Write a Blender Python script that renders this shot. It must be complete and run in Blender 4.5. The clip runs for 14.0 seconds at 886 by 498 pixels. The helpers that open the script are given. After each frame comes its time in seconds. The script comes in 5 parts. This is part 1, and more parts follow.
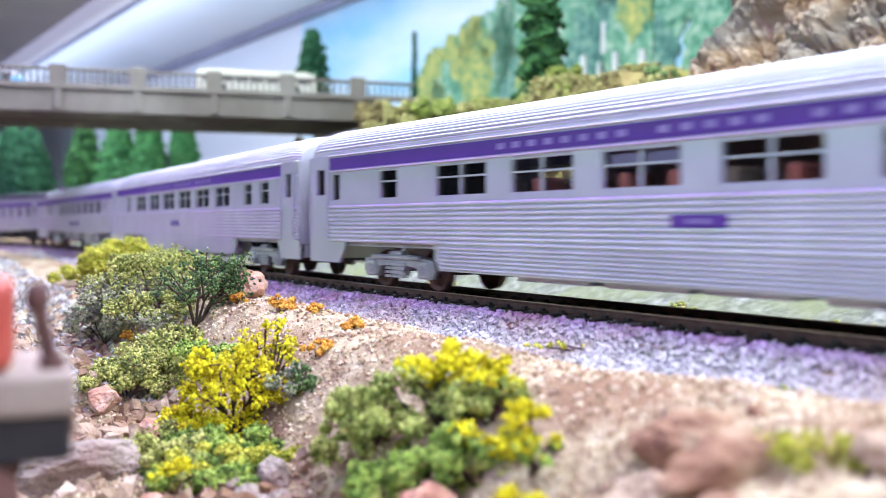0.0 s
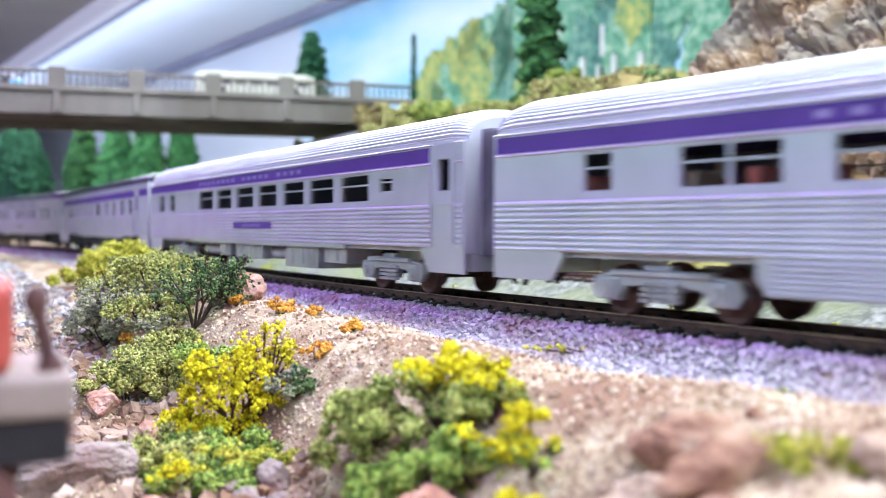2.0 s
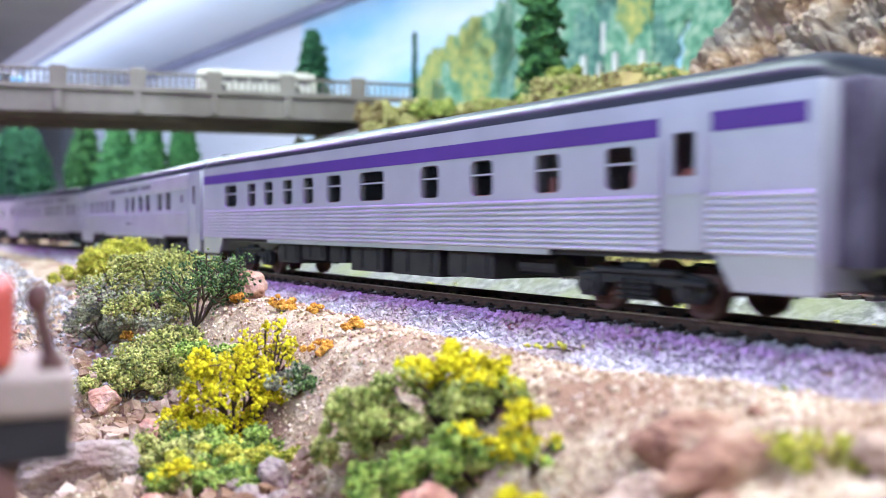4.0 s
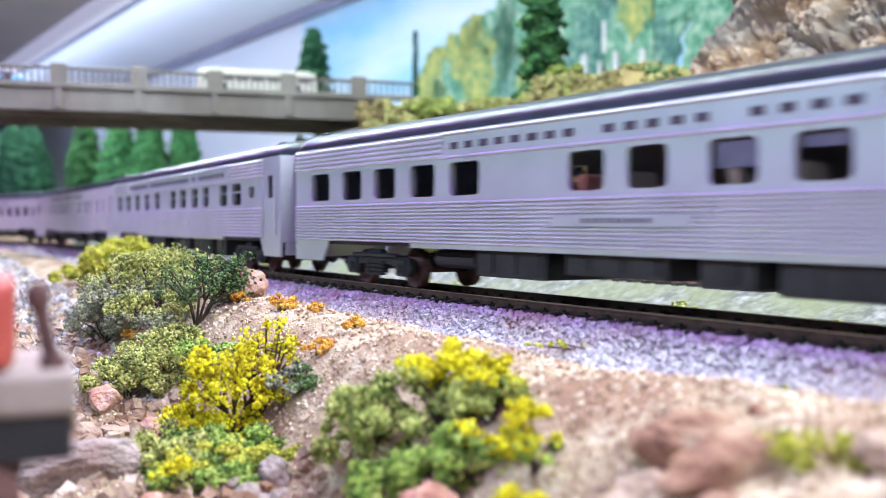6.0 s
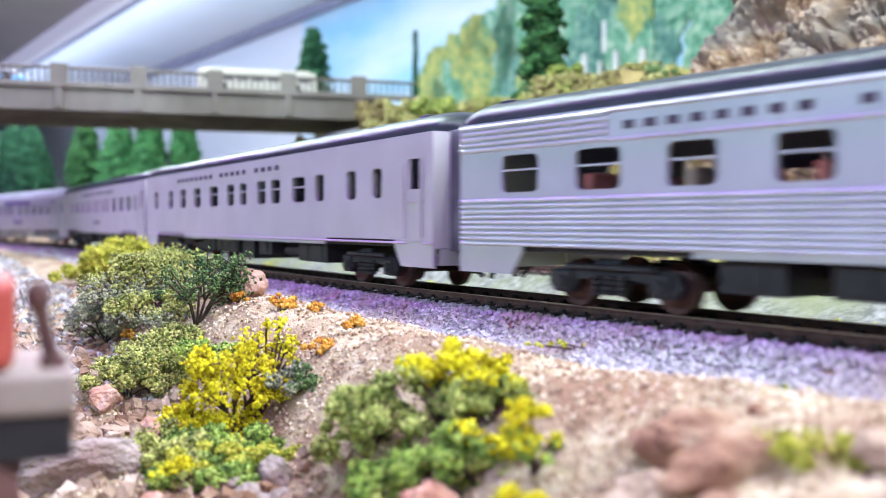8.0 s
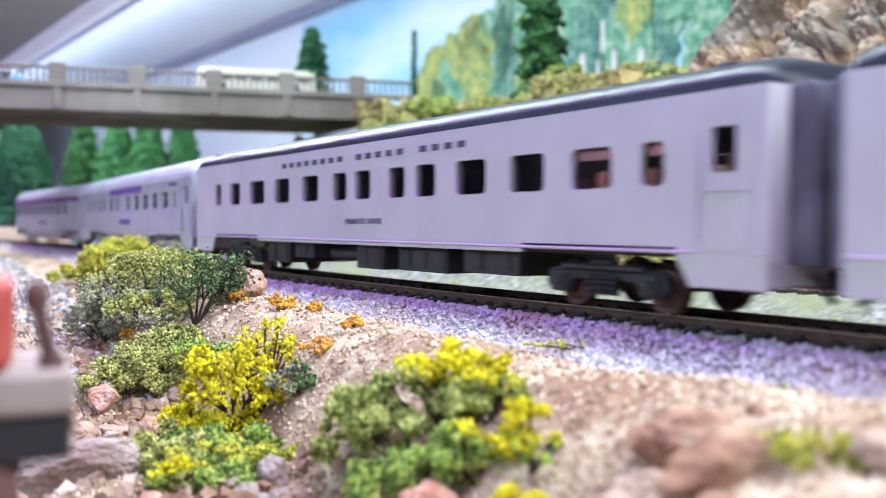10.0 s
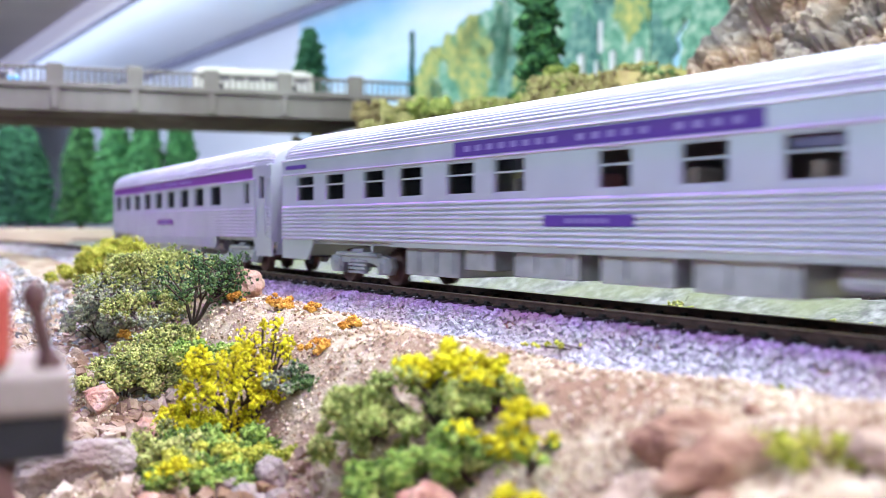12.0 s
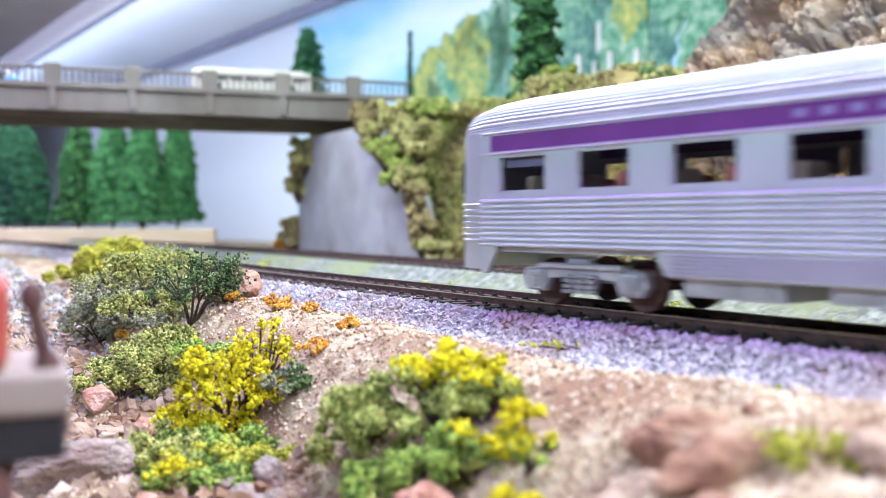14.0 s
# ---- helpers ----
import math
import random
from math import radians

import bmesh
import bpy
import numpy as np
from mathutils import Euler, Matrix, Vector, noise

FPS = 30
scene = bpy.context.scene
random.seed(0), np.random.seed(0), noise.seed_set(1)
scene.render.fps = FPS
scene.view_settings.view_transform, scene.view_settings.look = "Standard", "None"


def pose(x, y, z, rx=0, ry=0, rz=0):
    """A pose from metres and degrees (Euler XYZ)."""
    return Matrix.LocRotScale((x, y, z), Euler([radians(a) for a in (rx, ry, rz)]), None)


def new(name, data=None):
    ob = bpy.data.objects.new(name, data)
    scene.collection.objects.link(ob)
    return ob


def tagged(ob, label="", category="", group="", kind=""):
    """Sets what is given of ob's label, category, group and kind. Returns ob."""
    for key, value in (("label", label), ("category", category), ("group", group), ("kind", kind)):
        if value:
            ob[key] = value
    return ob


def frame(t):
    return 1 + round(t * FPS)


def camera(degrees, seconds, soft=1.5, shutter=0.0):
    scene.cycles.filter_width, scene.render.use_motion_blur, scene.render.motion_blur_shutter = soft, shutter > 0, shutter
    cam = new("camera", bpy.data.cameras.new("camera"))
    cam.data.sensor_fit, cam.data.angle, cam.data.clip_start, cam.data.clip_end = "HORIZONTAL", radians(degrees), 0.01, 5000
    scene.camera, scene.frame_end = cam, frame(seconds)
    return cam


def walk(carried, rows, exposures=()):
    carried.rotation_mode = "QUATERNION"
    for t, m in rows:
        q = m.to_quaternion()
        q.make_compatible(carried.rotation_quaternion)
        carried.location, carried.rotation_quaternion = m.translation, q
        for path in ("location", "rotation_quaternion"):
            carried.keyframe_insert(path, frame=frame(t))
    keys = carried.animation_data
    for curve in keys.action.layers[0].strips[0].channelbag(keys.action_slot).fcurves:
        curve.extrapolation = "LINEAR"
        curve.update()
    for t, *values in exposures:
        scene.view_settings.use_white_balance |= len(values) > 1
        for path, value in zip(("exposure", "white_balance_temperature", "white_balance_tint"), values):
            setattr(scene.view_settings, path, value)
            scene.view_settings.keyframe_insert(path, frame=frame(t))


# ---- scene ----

# ================= the camera and its path =================
EYE = (0.0, 0.0, 0.01744)
cam = camera(49.58, 14.0, soft=0.75, shutter=0.36)
cam.data.dof.use_dof = True
cam.data.dof.focus_distance = 0.245
cam.data.dof.aperture_fstop = 17.5
cam.data.dof.aperture_blades = 0


def aim(yaw, down, roll=0.17):
    """The camera's pose on its support: degrees to the left, degrees downwards."""
    return Matrix.Translation(EYE) @ pose(0, 0, 0, 90 - down, 0, yaw) @ pose(0, 0, 0, 0, 0, roll)


DRIFT = [(0.0, 8, 1.5), (0.5, 7, 4.5), (1.0, 7, 5.5), (1.5, 6.5, 6), (2.0, 6.5, 6), (2.5, 7, 6), (3.0, 7.5, 5), (4.2, 8.2, 2),
         (5.5, 8.5, 0.5), (6.0, 9.5, 0), (7.0, 9.5, -0.5), (8.0, 9.5, -0.5), (9.2, 8.5, -0.7), (10.5, 6.5, -1), (11.0, 5.5, -0.7), (11.5, 4.5, 0),
         (12.0, 3.5, 0), (12.5, 2, 0), (13.0, 1.5, 0), (13.5, 0.5, 0), (14.0, 0, 0)]
PER = math.degrees(1 / 1697.3)
walk(cam, [(t, aim(a * PER, 1.43 + b * PER * -1)) for t, a, b in DRIFT], exposures=[(0.0, 0.0, 6050, 7), (14.0, 0.0, 6050, 7)])

# ================= light =================
world = bpy.data.worlds.new("room_light")
scene.world = world
world.use_nodes = True
world.node_tree.nodes["Background"].inputs[0].default_value = (0.62, 0.55, 1.0, 1)
world.node_tree.nodes["Background"].inputs[1].default_value = 0.05
scene.view_settings.exposure = 0.0


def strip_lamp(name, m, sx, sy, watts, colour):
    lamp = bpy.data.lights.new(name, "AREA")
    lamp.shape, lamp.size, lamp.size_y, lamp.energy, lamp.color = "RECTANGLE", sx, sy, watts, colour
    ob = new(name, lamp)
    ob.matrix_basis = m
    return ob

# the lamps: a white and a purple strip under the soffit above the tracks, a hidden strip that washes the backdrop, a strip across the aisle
ALONG = pose(0, 0, 0, 0, 0, 35.2)
strip_lamp("soffit_strip_lamp", ALONG @ pose(0.171, 0.15, 0.330, 0, 0, -4), 0.02, 2.4, 16.5, (0.80, 0.97, 0.84))
strip_lamp("backdrop_strip_lamp", ALONG @ pose(0.437, 0.9, 0.285, 0, -108, 0), 0.02, 3.4, 3.4, (0.62, 0.72, 1.0))
strip_lamp("purple_strip_lamp", ALONG @ pose(0.085, 0.15, 0.330), 0.02, 2.4, 6.4, (0.54, 0.10, 1.0))
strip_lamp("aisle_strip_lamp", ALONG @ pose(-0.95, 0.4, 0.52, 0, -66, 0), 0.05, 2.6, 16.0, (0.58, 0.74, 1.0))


# ================= the track's line =================
TH, DD = 0.6614, 0.15417
STEP = 0.005


def bend(s):
    if s < 0:
        return -0.42
    return -0.42 + 1.41 * s * s if s < 1.1 else 1.286


def make_line():
    pts = {}
    x, y, a = DD * math.cos(TH), DD * math.sin(TH), TH
    pts[0] = (x, y, a)
    for i in range(1, 900):
        s = (i - 1) * STEP
        a += bend(s + STEP / 2) * STEP
        x, y = x - math.sin(a) * STEP, y + math.cos(a) * STEP
        pts[i] = (x, y, a)
    x, y, a = pts[0]
    for i in range(1, 900):
        a += 0.42 * STEP if i < 120 else -0.42 * STEP if i < 262 else 0.0
        x, y = x + math.sin(a) * STEP, y - math.cos(a) * STEP
        pts[-i] = (x, y, a)
    return pts


LINE = make_line()


def on_line(s, off=0.0):
    """A point off metres beside the track's middle (positive away from the camera), and its heading."""
    u = s / STEP
    i = max(-898, min(897, math.floor(u)))
    k = u - i
    a, b = LINE[i], LINE[i + 1]
    h = a[2] + (b[2] - a[2]) * k
    return a[0] + (b[0] - a[0]) * k + off * math.cos(h), a[1] + (b[1] - a[1]) * k + off * math.sin(h), h



# ================= materials =================
def ramp_material(name, colours, scale=200.0, rough=0.7, metal=0.0, bump=0.0, bump_scale=800.0, island=0.0, detail=6.0, spec=0.4, stain=None, stain_scale=30.0, stretch=None):
    """Noise between colours at one scale, stains at a larger one, fine relief, and an optional shade per loose piece."""
    m = bpy.data.materials.new(name)
    m.use_nodes = True
    nt = m.node_tree
    b = nt.nodes["Principled BSDF"]
    b.inputs["Roughness"].default_value, b.inputs["Metallic"].default_value = rough, metal
    b.inputs["Specular IOR Level"].default_value = spec
    co = nt.nodes.new("ShaderNodeTexCoord")
    src = co.outputs["Object"]
    if stretch:
        mp = nt.nodes.new("ShaderNodeMapping")
        mp.inputs["Scale"].default_value = stretch
        nt.links.new(src, mp.inputs["Vector"])
        src = mp.outputs["Vector"]
    n = nt.nodes.new("ShaderNodeTexNoise")
    n.inputs["Scale"].default_value, n.inputs["Detail"].default_value = scale, detail
    nt.links.new(src, n.inputs["Vector"])
    r = nt.nodes.new("ShaderNodeValToRGB")
    els = r.color_ramp.elements
    lo, hi = 0.32, 0.68
    els[0].position, els[0].color = lo, (*colours[0], 1)
    els[1].position, els[1].color = hi, (*colours[-1], 1)
    for k, c in enumerate(colours[1:-1], 1):
        els.new(lo + (hi - lo) * k / (len(colours) - 1)).color = (*c, 1)
    fac = n.outputs["Fac"]
    if island:
        geo = nt.nodes.new("ShaderNodeNewGeometry")
        mr = nt.nodes.new("ShaderNodeMapRange")
        mr.inputs["To Min"].default_value, mr.inputs["To Max"].default_value = -island, island
        nt.links.new(geo.outputs["Random Per Island"], mr.inputs["Value"])
        ad = nt.nodes.new("ShaderNodeMath")
        nt.links.new(fac, ad.inputs[0])
        nt.links.new(mr.outputs["Result"], ad.inputs[1])
        fac = ad.outputs["Value"]
    nt.links.new(fac, r.inputs["Fac"])
    out = r.outputs["Color"]
    if stain:
        n2 = nt.nodes.new("ShaderNodeTexNoise")
        n2.inputs["Scale"].default_value, n2.inputs["Detail"].default_value = stain_scale, 4
        nt.links.new(src, n2.inputs["Vector"])
        mr2 = nt.nodes.new("ShaderNodeMapRange")
        mr2.inputs["From Min"].default_value, mr2.inputs["From Max"].default_value = 0.45, 0.66
        nt.links.new(n2.outputs["Fac"], mr2.inputs["Value"])
        mx = nt.nodes.new("ShaderNodeMix")
        mx.data_type = "RGBA"
        nt.links.new(mr2.outputs["Result"], mx.inputs["Factor"])
        nt.links.new(out, mx.inputs["A"])
        mx.inputs["B"].default_value = (*stain, 1)
        out = mx.outputs["Result"]
    nt.links.new(out, b.inputs["Base Color"])
    if bump:
        n3 = nt.nodes.new("ShaderNodeTexNoise")
        n3.inputs["Scale"].default_value, n3.inputs["Detail"].default_value = bump_scale, 5
        nt.links.new(src, n3.inputs["Vector"])
        bp = nt.nodes.new("ShaderNodeBump")
        bp.inputs["Strength"].default_value, bp.inputs["Distance"].default_value = bump, 0.001
        nt.links.new(n3.outputs["Fac"], bp.inputs["Height"])
        nt.links.new(bp.outputs["Normal"], b.inputs["Normal"])
    return m


def glass_material(name, tint, gloss=0.07):
    m = bpy.data.materials.new(name)
    m.use_nodes = True
    nt = m.node_tree
    nt.nodes.remove(nt.nodes["Principled BSDF"])
    tr, gl, mix = nt.nodes.new("ShaderNodeBsdfTransparent"), nt.nodes.new("ShaderNodeBsdfGlossy"), nt.nodes.new("ShaderNodeMixShader")
    tr.inputs["Color"].default_value = (*tint, 1)
    gl.inputs["Roughness"].default_value = 0.06
    fr = nt.nodes.new("ShaderNodeFresnel")
    fr.inputs["IOR"].default_value = 1.28
    nt.links.new(fr.outputs["Fac"], mix.inputs["Fac"])
    nt.links.new(tr.outputs["BSDF"], mix.inputs[1])
    nt.links.new(gl.outputs["BSDF"], mix.inputs[2])
    nt.links.new(mix.outputs["Shader"], nt.nodes["Material Output"].inputs["Surface"])
    return m


SILVER = ramp_material("silver_paint", [(0.50, 0.52, 0.55), (0.58, 0.60, 0.63)], 60, 0.36, 0.5, 0.03, 900)
SILVER_ROOF = ramp_material("silver_roof", [(0.46, 0.48, 0.52), (0.53, 0.55, 0.59)], 60, 0.48, 0.3, 0.03, 900)
GREY_SIDE = ramp_material("smooth_grey_paint", [(0.47, 0.45, 0.46), (0.53, 0.51, 0.52)], 50, 0.5, 0.15, 0.04, 700)
BLACK_ROOF = ramp_material("black_roof", [(0.010, 0.013, 0.020), (0.020, 0.024, 0.034)], 90, 0.36, 0.0, 0.1, 600, spec=0.22)
PURPLE = ramp_material("purple_band", [(0.075, 0.025, 0.22), (0.095, 0.033, 0.26)], 80, 0.42)
MAROON = ramp_material("plum_band", [(0.14, 0.02, 0.20), (0.17, 0.028, 0.235)], 80, 0.42)
LETTER_DARK = ramp_material("dark_lettering", [(0.06, 0.05, 0.07), (0.09, 0.075, 0.10)], 200, 0.6)
LETTER_LIGHT = ramp_material("silver_lettering", [(0.22, 0.18, 0.40), (0.30, 0.25, 0.47)], 200, 0.5)
UNDER_BLACK = ramp_material("black_underbody", [(0.012, 0.012, 0.014), (0.03, 0.028, 0.03)], 150, 0.55, 0, 0.1, 800)
UNDER_SILVER = ramp_material("silver_underbody", [(0.34, 0.34, 0.36), (0.52, 0.52, 0.55)], 150, 0.4, 0.5, 0.1, 800)
DIAPHRAGM = ramp_material("grey_diaphragm", [(0.10, 0.09, 0.12), (0.18, 0.17, 0.21)], 150, 0.7)
GLASS = glass_material("window_glass", (0.90, 0.87, 0.85))
INTERIOR = ramp_material("brown_interior", [(0.30, 0.22, 0.17), (0.50, 0.40, 0.32)], 120, 0.8)
SEAT = ramp_material("red_seat", [(0.46, 0.12, 0.10), (0.64, 0.24, 0.20)], 300, 0.8)
BLIND_PINK = ramp_material("dusty_pink_blind", [(0.52, 0.24, 0.25), (0.64, 0.34, 0.35)], 300, 0.8)
BLIND_GREY = ramp_material("lavender_blind", [(0.22, 0.20, 0.33), (0.30, 0.28, 0.42)], 300, 0.8)
RAIL_SIDE = ramp_material("rusty_rail", [(0.07, 0.035, 0.025), (0.14, 0.075, 0.055)], 400, 0.65, 0.3, 0.2, 1500)
RAIL_TOP = ramp_material("worn_rail_head", [(0.38, 0.34, 0.33), (0.5, 0.46, 0.44)], 300, 0.28, 0.9)
TIE = ramp_material("dark_wooden_tie", [(0.02, 0.015, 0.012), (0.06, 0.045, 0.035)], 500, 0.85, 0, 0.3, 1500, stretch=(1, 6, 1))
BALLAST = ramp_material("crushed_ballast", [(0.25, 0.235, 0.24), (0.38, 0.36, 0.37), (0.50, 0.48, 0.485)], 300, 0.85, 0, 0.4, 2500, island=0.20, stain=(0.34, 0.27, 0.25), stain_scale=55)
GRAVEL = ramp_material("grey_gravel", [(0.18, 0.175, 0.16), (0.42, 0.41, 0.38), (0.60, 0.59, 0.55)], 300, 0.88, 0, 0.4, 2500, island=0.26)
STRIP_GRAVEL = ramp_material("weathered_grey_gravel", [(0.09, 0.095, 0.08), (0.21, 0.215, 0.19), (0.34, 0.345, 0.32)], 300, 0.88, 0, 0.4, 2500, island=0.26, stain=(0.17, 0.19, 0.09), stain_scale=26)
GRIT = ramp_material("sandy_grit", [(0.30, 0.19, 0.11), (0.52, 0.39, 0.25), (0.68, 0.57, 0.41)], 300, 0.9, 0, 0.4, 2500, island=0.28)
SOIL = ramp_material("sandy_soil", [(0.18, 0.12, 0.07), (0.38, 0.295, 0.18), (0.55, 0.465, 0.32)], 130, 0.92, 0, 0.9, 1300, detail=12, stain=(0.24, 0.14, 0.08), stain_scale=38)
ROCK_TAN = ramp_material("tan_rock", [(0.20, 0.13, 0.08), (0.42, 0.31, 0.21), (0.60, 0.50, 0.40)], 110, 0.85, 0, 0.9, 700, detail=12, stain=(0.22, 0.12, 0.06), stain_scale=40)
ROCK_GREY = ramp_material("grey_rock", [(0.14, 0.105, 0.085), (0.32, 0.265, 0.22), (0.50, 0.43, 0.37)], 150, 0.88, 0, 1.0, 900, detail=14, stain=(0.25, 0.17, 0.14), stain_scale=70)
ROCK_PINK = ramp_material("reddish_rock", [(0.26, 0.10, 0.06), (0.50, 0.27, 0.18), (0.66, 0.46, 0.36)], 140, 0.85, 0, 0.9, 800, detail=12)
ROCK_BROWN = ramp_material("rust_brown_rock", [(0.12, 0.05, 0.028), (0.28, 0.155, 0.09), (0.42, 0.31, 0.21)], 150, 0.9, 0, 0.9, 700, detail=12, stain=(0.36, 0.28, 0.18), stain_scale=90)
CLIFF = ramp_material("layered_cliff", [(0.10, 0.06, 0.035), (0.32, 0.22, 0.13), (0.52, 0.42, 0.31)], 60, 0.9, 0, 0.9, 300, detail=14, stretch=(1, 1, 2.4), stain=(0.22, 0.20, 0.165), stain_scale=18, spec=0.15)
TURF = ramp_material("turf_bank", [(0.16, 0.10, 0.035), (0.27, 0.25, 0.06), (0.44, 0.40, 0.12)], 40, 0.95, 0, 0.9, 350, detail=12, stain=(0.22, 0.13, 0.07), stain_scale=14)
CONCRETE = ramp_material("bridge_concrete", [(0.145, 0.132, 0.108), (0.215, 0.20, 0.165)], 50, 0.85, 0, 0.3, 500, detail=8, stain=(0.125, 0.108, 0.085), stain_scale=14, stretch=(1, 1, 0.5))
ABUT = ramp_material("pale_concrete", [(0.25, 0.245, 0.25), (0.34, 0.335, 0.34)], 30, 0.85, 0, 0.2, 400, detail=8, stain=(0.20, 0.185, 0.18), stain_scale=22)
WALL_WHITE = ramp_material("white_wall_paint", [(0.80, 0.81, 0.85), (0.85, 0.86, 0.90)], 3, 0.8, 0, 0.05, 60)
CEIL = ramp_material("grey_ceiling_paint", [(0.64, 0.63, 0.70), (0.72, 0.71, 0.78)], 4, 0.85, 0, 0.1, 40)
SKY = ramp_material("painted_sky", [(0.36, 0.68, 0.88), (0.70, 0.85, 0.92), (0.88, 0.90, 0.92)], 4.0, 0.8, 0, 0.0, 60, detail=5, stretch=(1, 0.7, 2.6))
MURAL_YELLOW = ramp_material("mural_autumn_green", [(0.12, 0.30, 0.16), (0.36, 0.42, 0.13), (0.66, 0.60, 0.17)], 120, 0.8, detail=10)
MURAL_GREEN = ramp_material("mural_blue_green", [(0.06, 0.20, 0.12), (0.20, 0.42, 0.26), (0.50, 0.62, 0.44)], 110, 0.8, detail=10)
MURAL_DARK = ramp_material("mural_dark_green", [(0.05, 0.14, 0.12), (0.13, 0.29, 0.22), (0.32, 0.46, 0.32)], 110, 0.8, detail=10)
MURAL_TRUNK = ramp_material("mural_pale_trunk", [(0.6, 0.6, 0.55), (0.75, 0.75, 0.7)], 60, 0.8)
BARK = ramp_material("dark_bark", [(0.03, 0.02, 0.012), (0.09, 0.06, 0.035)], 300, 0.9)
BOARD = ramp_material("tan_board", [(0.45, 0.36, 0.24), (0.58, 0.48, 0.34)], 12, 0.7, 0, 0.1, 200, stretch=(1, 0.1, 4), stain=(0.42, 0.25, 0.20), stain_scale=2.0)
CREAM = ramp_material("cream_coach_paint", [(0.38, 0.36, 0.30), (0.46, 0.44, 0.37)], 60, 0.5)
BLUE_PAINT = ramp_material("sky_blue_paint", [(0.10, 0.34, 0.60), (0.14, 0.42, 0.68)], 60, 0.45)
WHITE_PAINT = ramp_material("white_paint", [(0.72, 0.72, 0.74), (0.8, 0.8, 0.8)], 60, 0.45)
DARK_GLASS = ramp_material("dark_window", [(0.03, 0.03, 0.035), (0.06, 0.06, 0.065)], 60, 0.2)
RED_PAINT = ramp_material("weathered_red_paint", [(0.36, 0.05, 0.035), (0.46, 0.09, 0.06)], 120, 0.6, 0, 0.2, 900)
RUST = ramp_material("rusty_brown_iron", [(0.06, 0.03, 0.025), (0.15, 0.075, 0.06)], 250, 0.8, 0, 0.3, 900)
DECK_GREY = ramp_material("dusty_deck", [(0.22, 0.17, 0.14), (0.34, 0.28, 0.23)], 120, 0.85, 0, 0.3, 900)


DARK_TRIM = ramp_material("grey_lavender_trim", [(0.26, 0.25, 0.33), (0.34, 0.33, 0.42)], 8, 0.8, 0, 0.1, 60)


def glow_material(name, colour, strength):
    m = bpy.data.materials.new(name)
    m.use_nodes = True
    b = m.node_tree.nodes["Principled BSDF"]
    b.inputs["Base Color"].default_value = (0.8, 0.8, 0.8, 1)
    b.inputs["Emission Color"].default_value, b.inputs["Emission Strength"].default_value = (*colour, 1), strength
    return m


LED_STRIP = glow_material("lavender_led_strip", (0.72, 0.70, 1.0), 0.45)


def leaf_material(name, colours):
    return ramp_material(name, colours, 260, 0.8, 0, 0.2, 1600, island=0.24, spec=0.2)


SCRUB_LEAF = leaf_material("brown_olive_scrub", [(0.10, 0.07, 0.03), (0.20, 0.16, 0.06), (0.32, 0.27, 0.11)])
YELLOW_LEAF = leaf_material("bright_yellow_foliage", [(0.32, 0.27, 0.004), (0.62, 0.55, 0.008), (0.80, 0.73, 0.02)])
GREEN_LEAF = leaf_material("fresh_green_foliage", [(0.07, 0.12, 0.022), (0.20, 0.31, 0.05), (0.38, 0.48, 0.10)])
PALE_LEAF = leaf_material("pale_green_foliage", [(0.12, 0.16, 0.03), (0.29, 0.34, 0.08), (0.48, 0.50, 0.15)])
TURF_LEAF = leaf_material("dull_turf_fibres", [(0.14, 0.13, 0.04), (0.28, 0.265, 0.085), (0.42, 0.39, 0.15)])
MOSS_LEAF = leaf_material("mossy_green_fibres", [(0.09, 0.13, 0.025), (0.22, 0.27, 0.05), (0.36, 0.39, 0.10)])
OLIVE_LEAF = leaf_material("olive_foliage", [(0.12, 0.14, 0.04), (0.31, 0.33, 0.08), (0.52, 0.52, 0.16)])
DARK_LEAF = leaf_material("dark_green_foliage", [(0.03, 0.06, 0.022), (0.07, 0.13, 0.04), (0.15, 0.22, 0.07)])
GREY_LEAF = leaf_material("grey_green_foliage", [(0.18, 0.19, 0.14), (0.32, 0.33, 0.21), (0.48, 0.49, 0.30)])
LIME_LEAF = leaf_material("yellow_green_foliage", [(0.20, 0.22, 0.02), (0.40, 0.40, 0.04), (0.58, 0.54, 0.08)])
ORANGE_LEAF = leaf_material("orange_foliage", [(0.36, 0.15, 0.02), (0.60, 0.29, 0.035), (0.72, 0.42, 0.08)])
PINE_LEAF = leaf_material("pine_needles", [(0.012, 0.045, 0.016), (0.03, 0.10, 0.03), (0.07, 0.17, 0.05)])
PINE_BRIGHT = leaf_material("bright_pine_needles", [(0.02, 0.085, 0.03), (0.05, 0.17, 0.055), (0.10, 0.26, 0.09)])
# needle green with shade mixed into the colour, for the dimmer conifers
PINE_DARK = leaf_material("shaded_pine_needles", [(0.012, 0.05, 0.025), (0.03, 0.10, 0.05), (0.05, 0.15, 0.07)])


# ================= building tools =================
RNG = np.random.default_rng(7)


def empty(name, label, category, group="", m=None):
    ob = new(name)
    ob.empty_display_size = 0.01
    if m is not None:
        ob.matrix_basis = m
    return tagged(ob, label, category, group)


def part(name, bm, material, parent=None, label="", smooth=False):
    """A bmesh as one mesh object under its thing."""
    me = bpy.data.meshes.new(name)
    bm.normal_update()
    bm.to_mesh(me)
    bm.free()
    return link(name, me, material, parent, label, smooth)


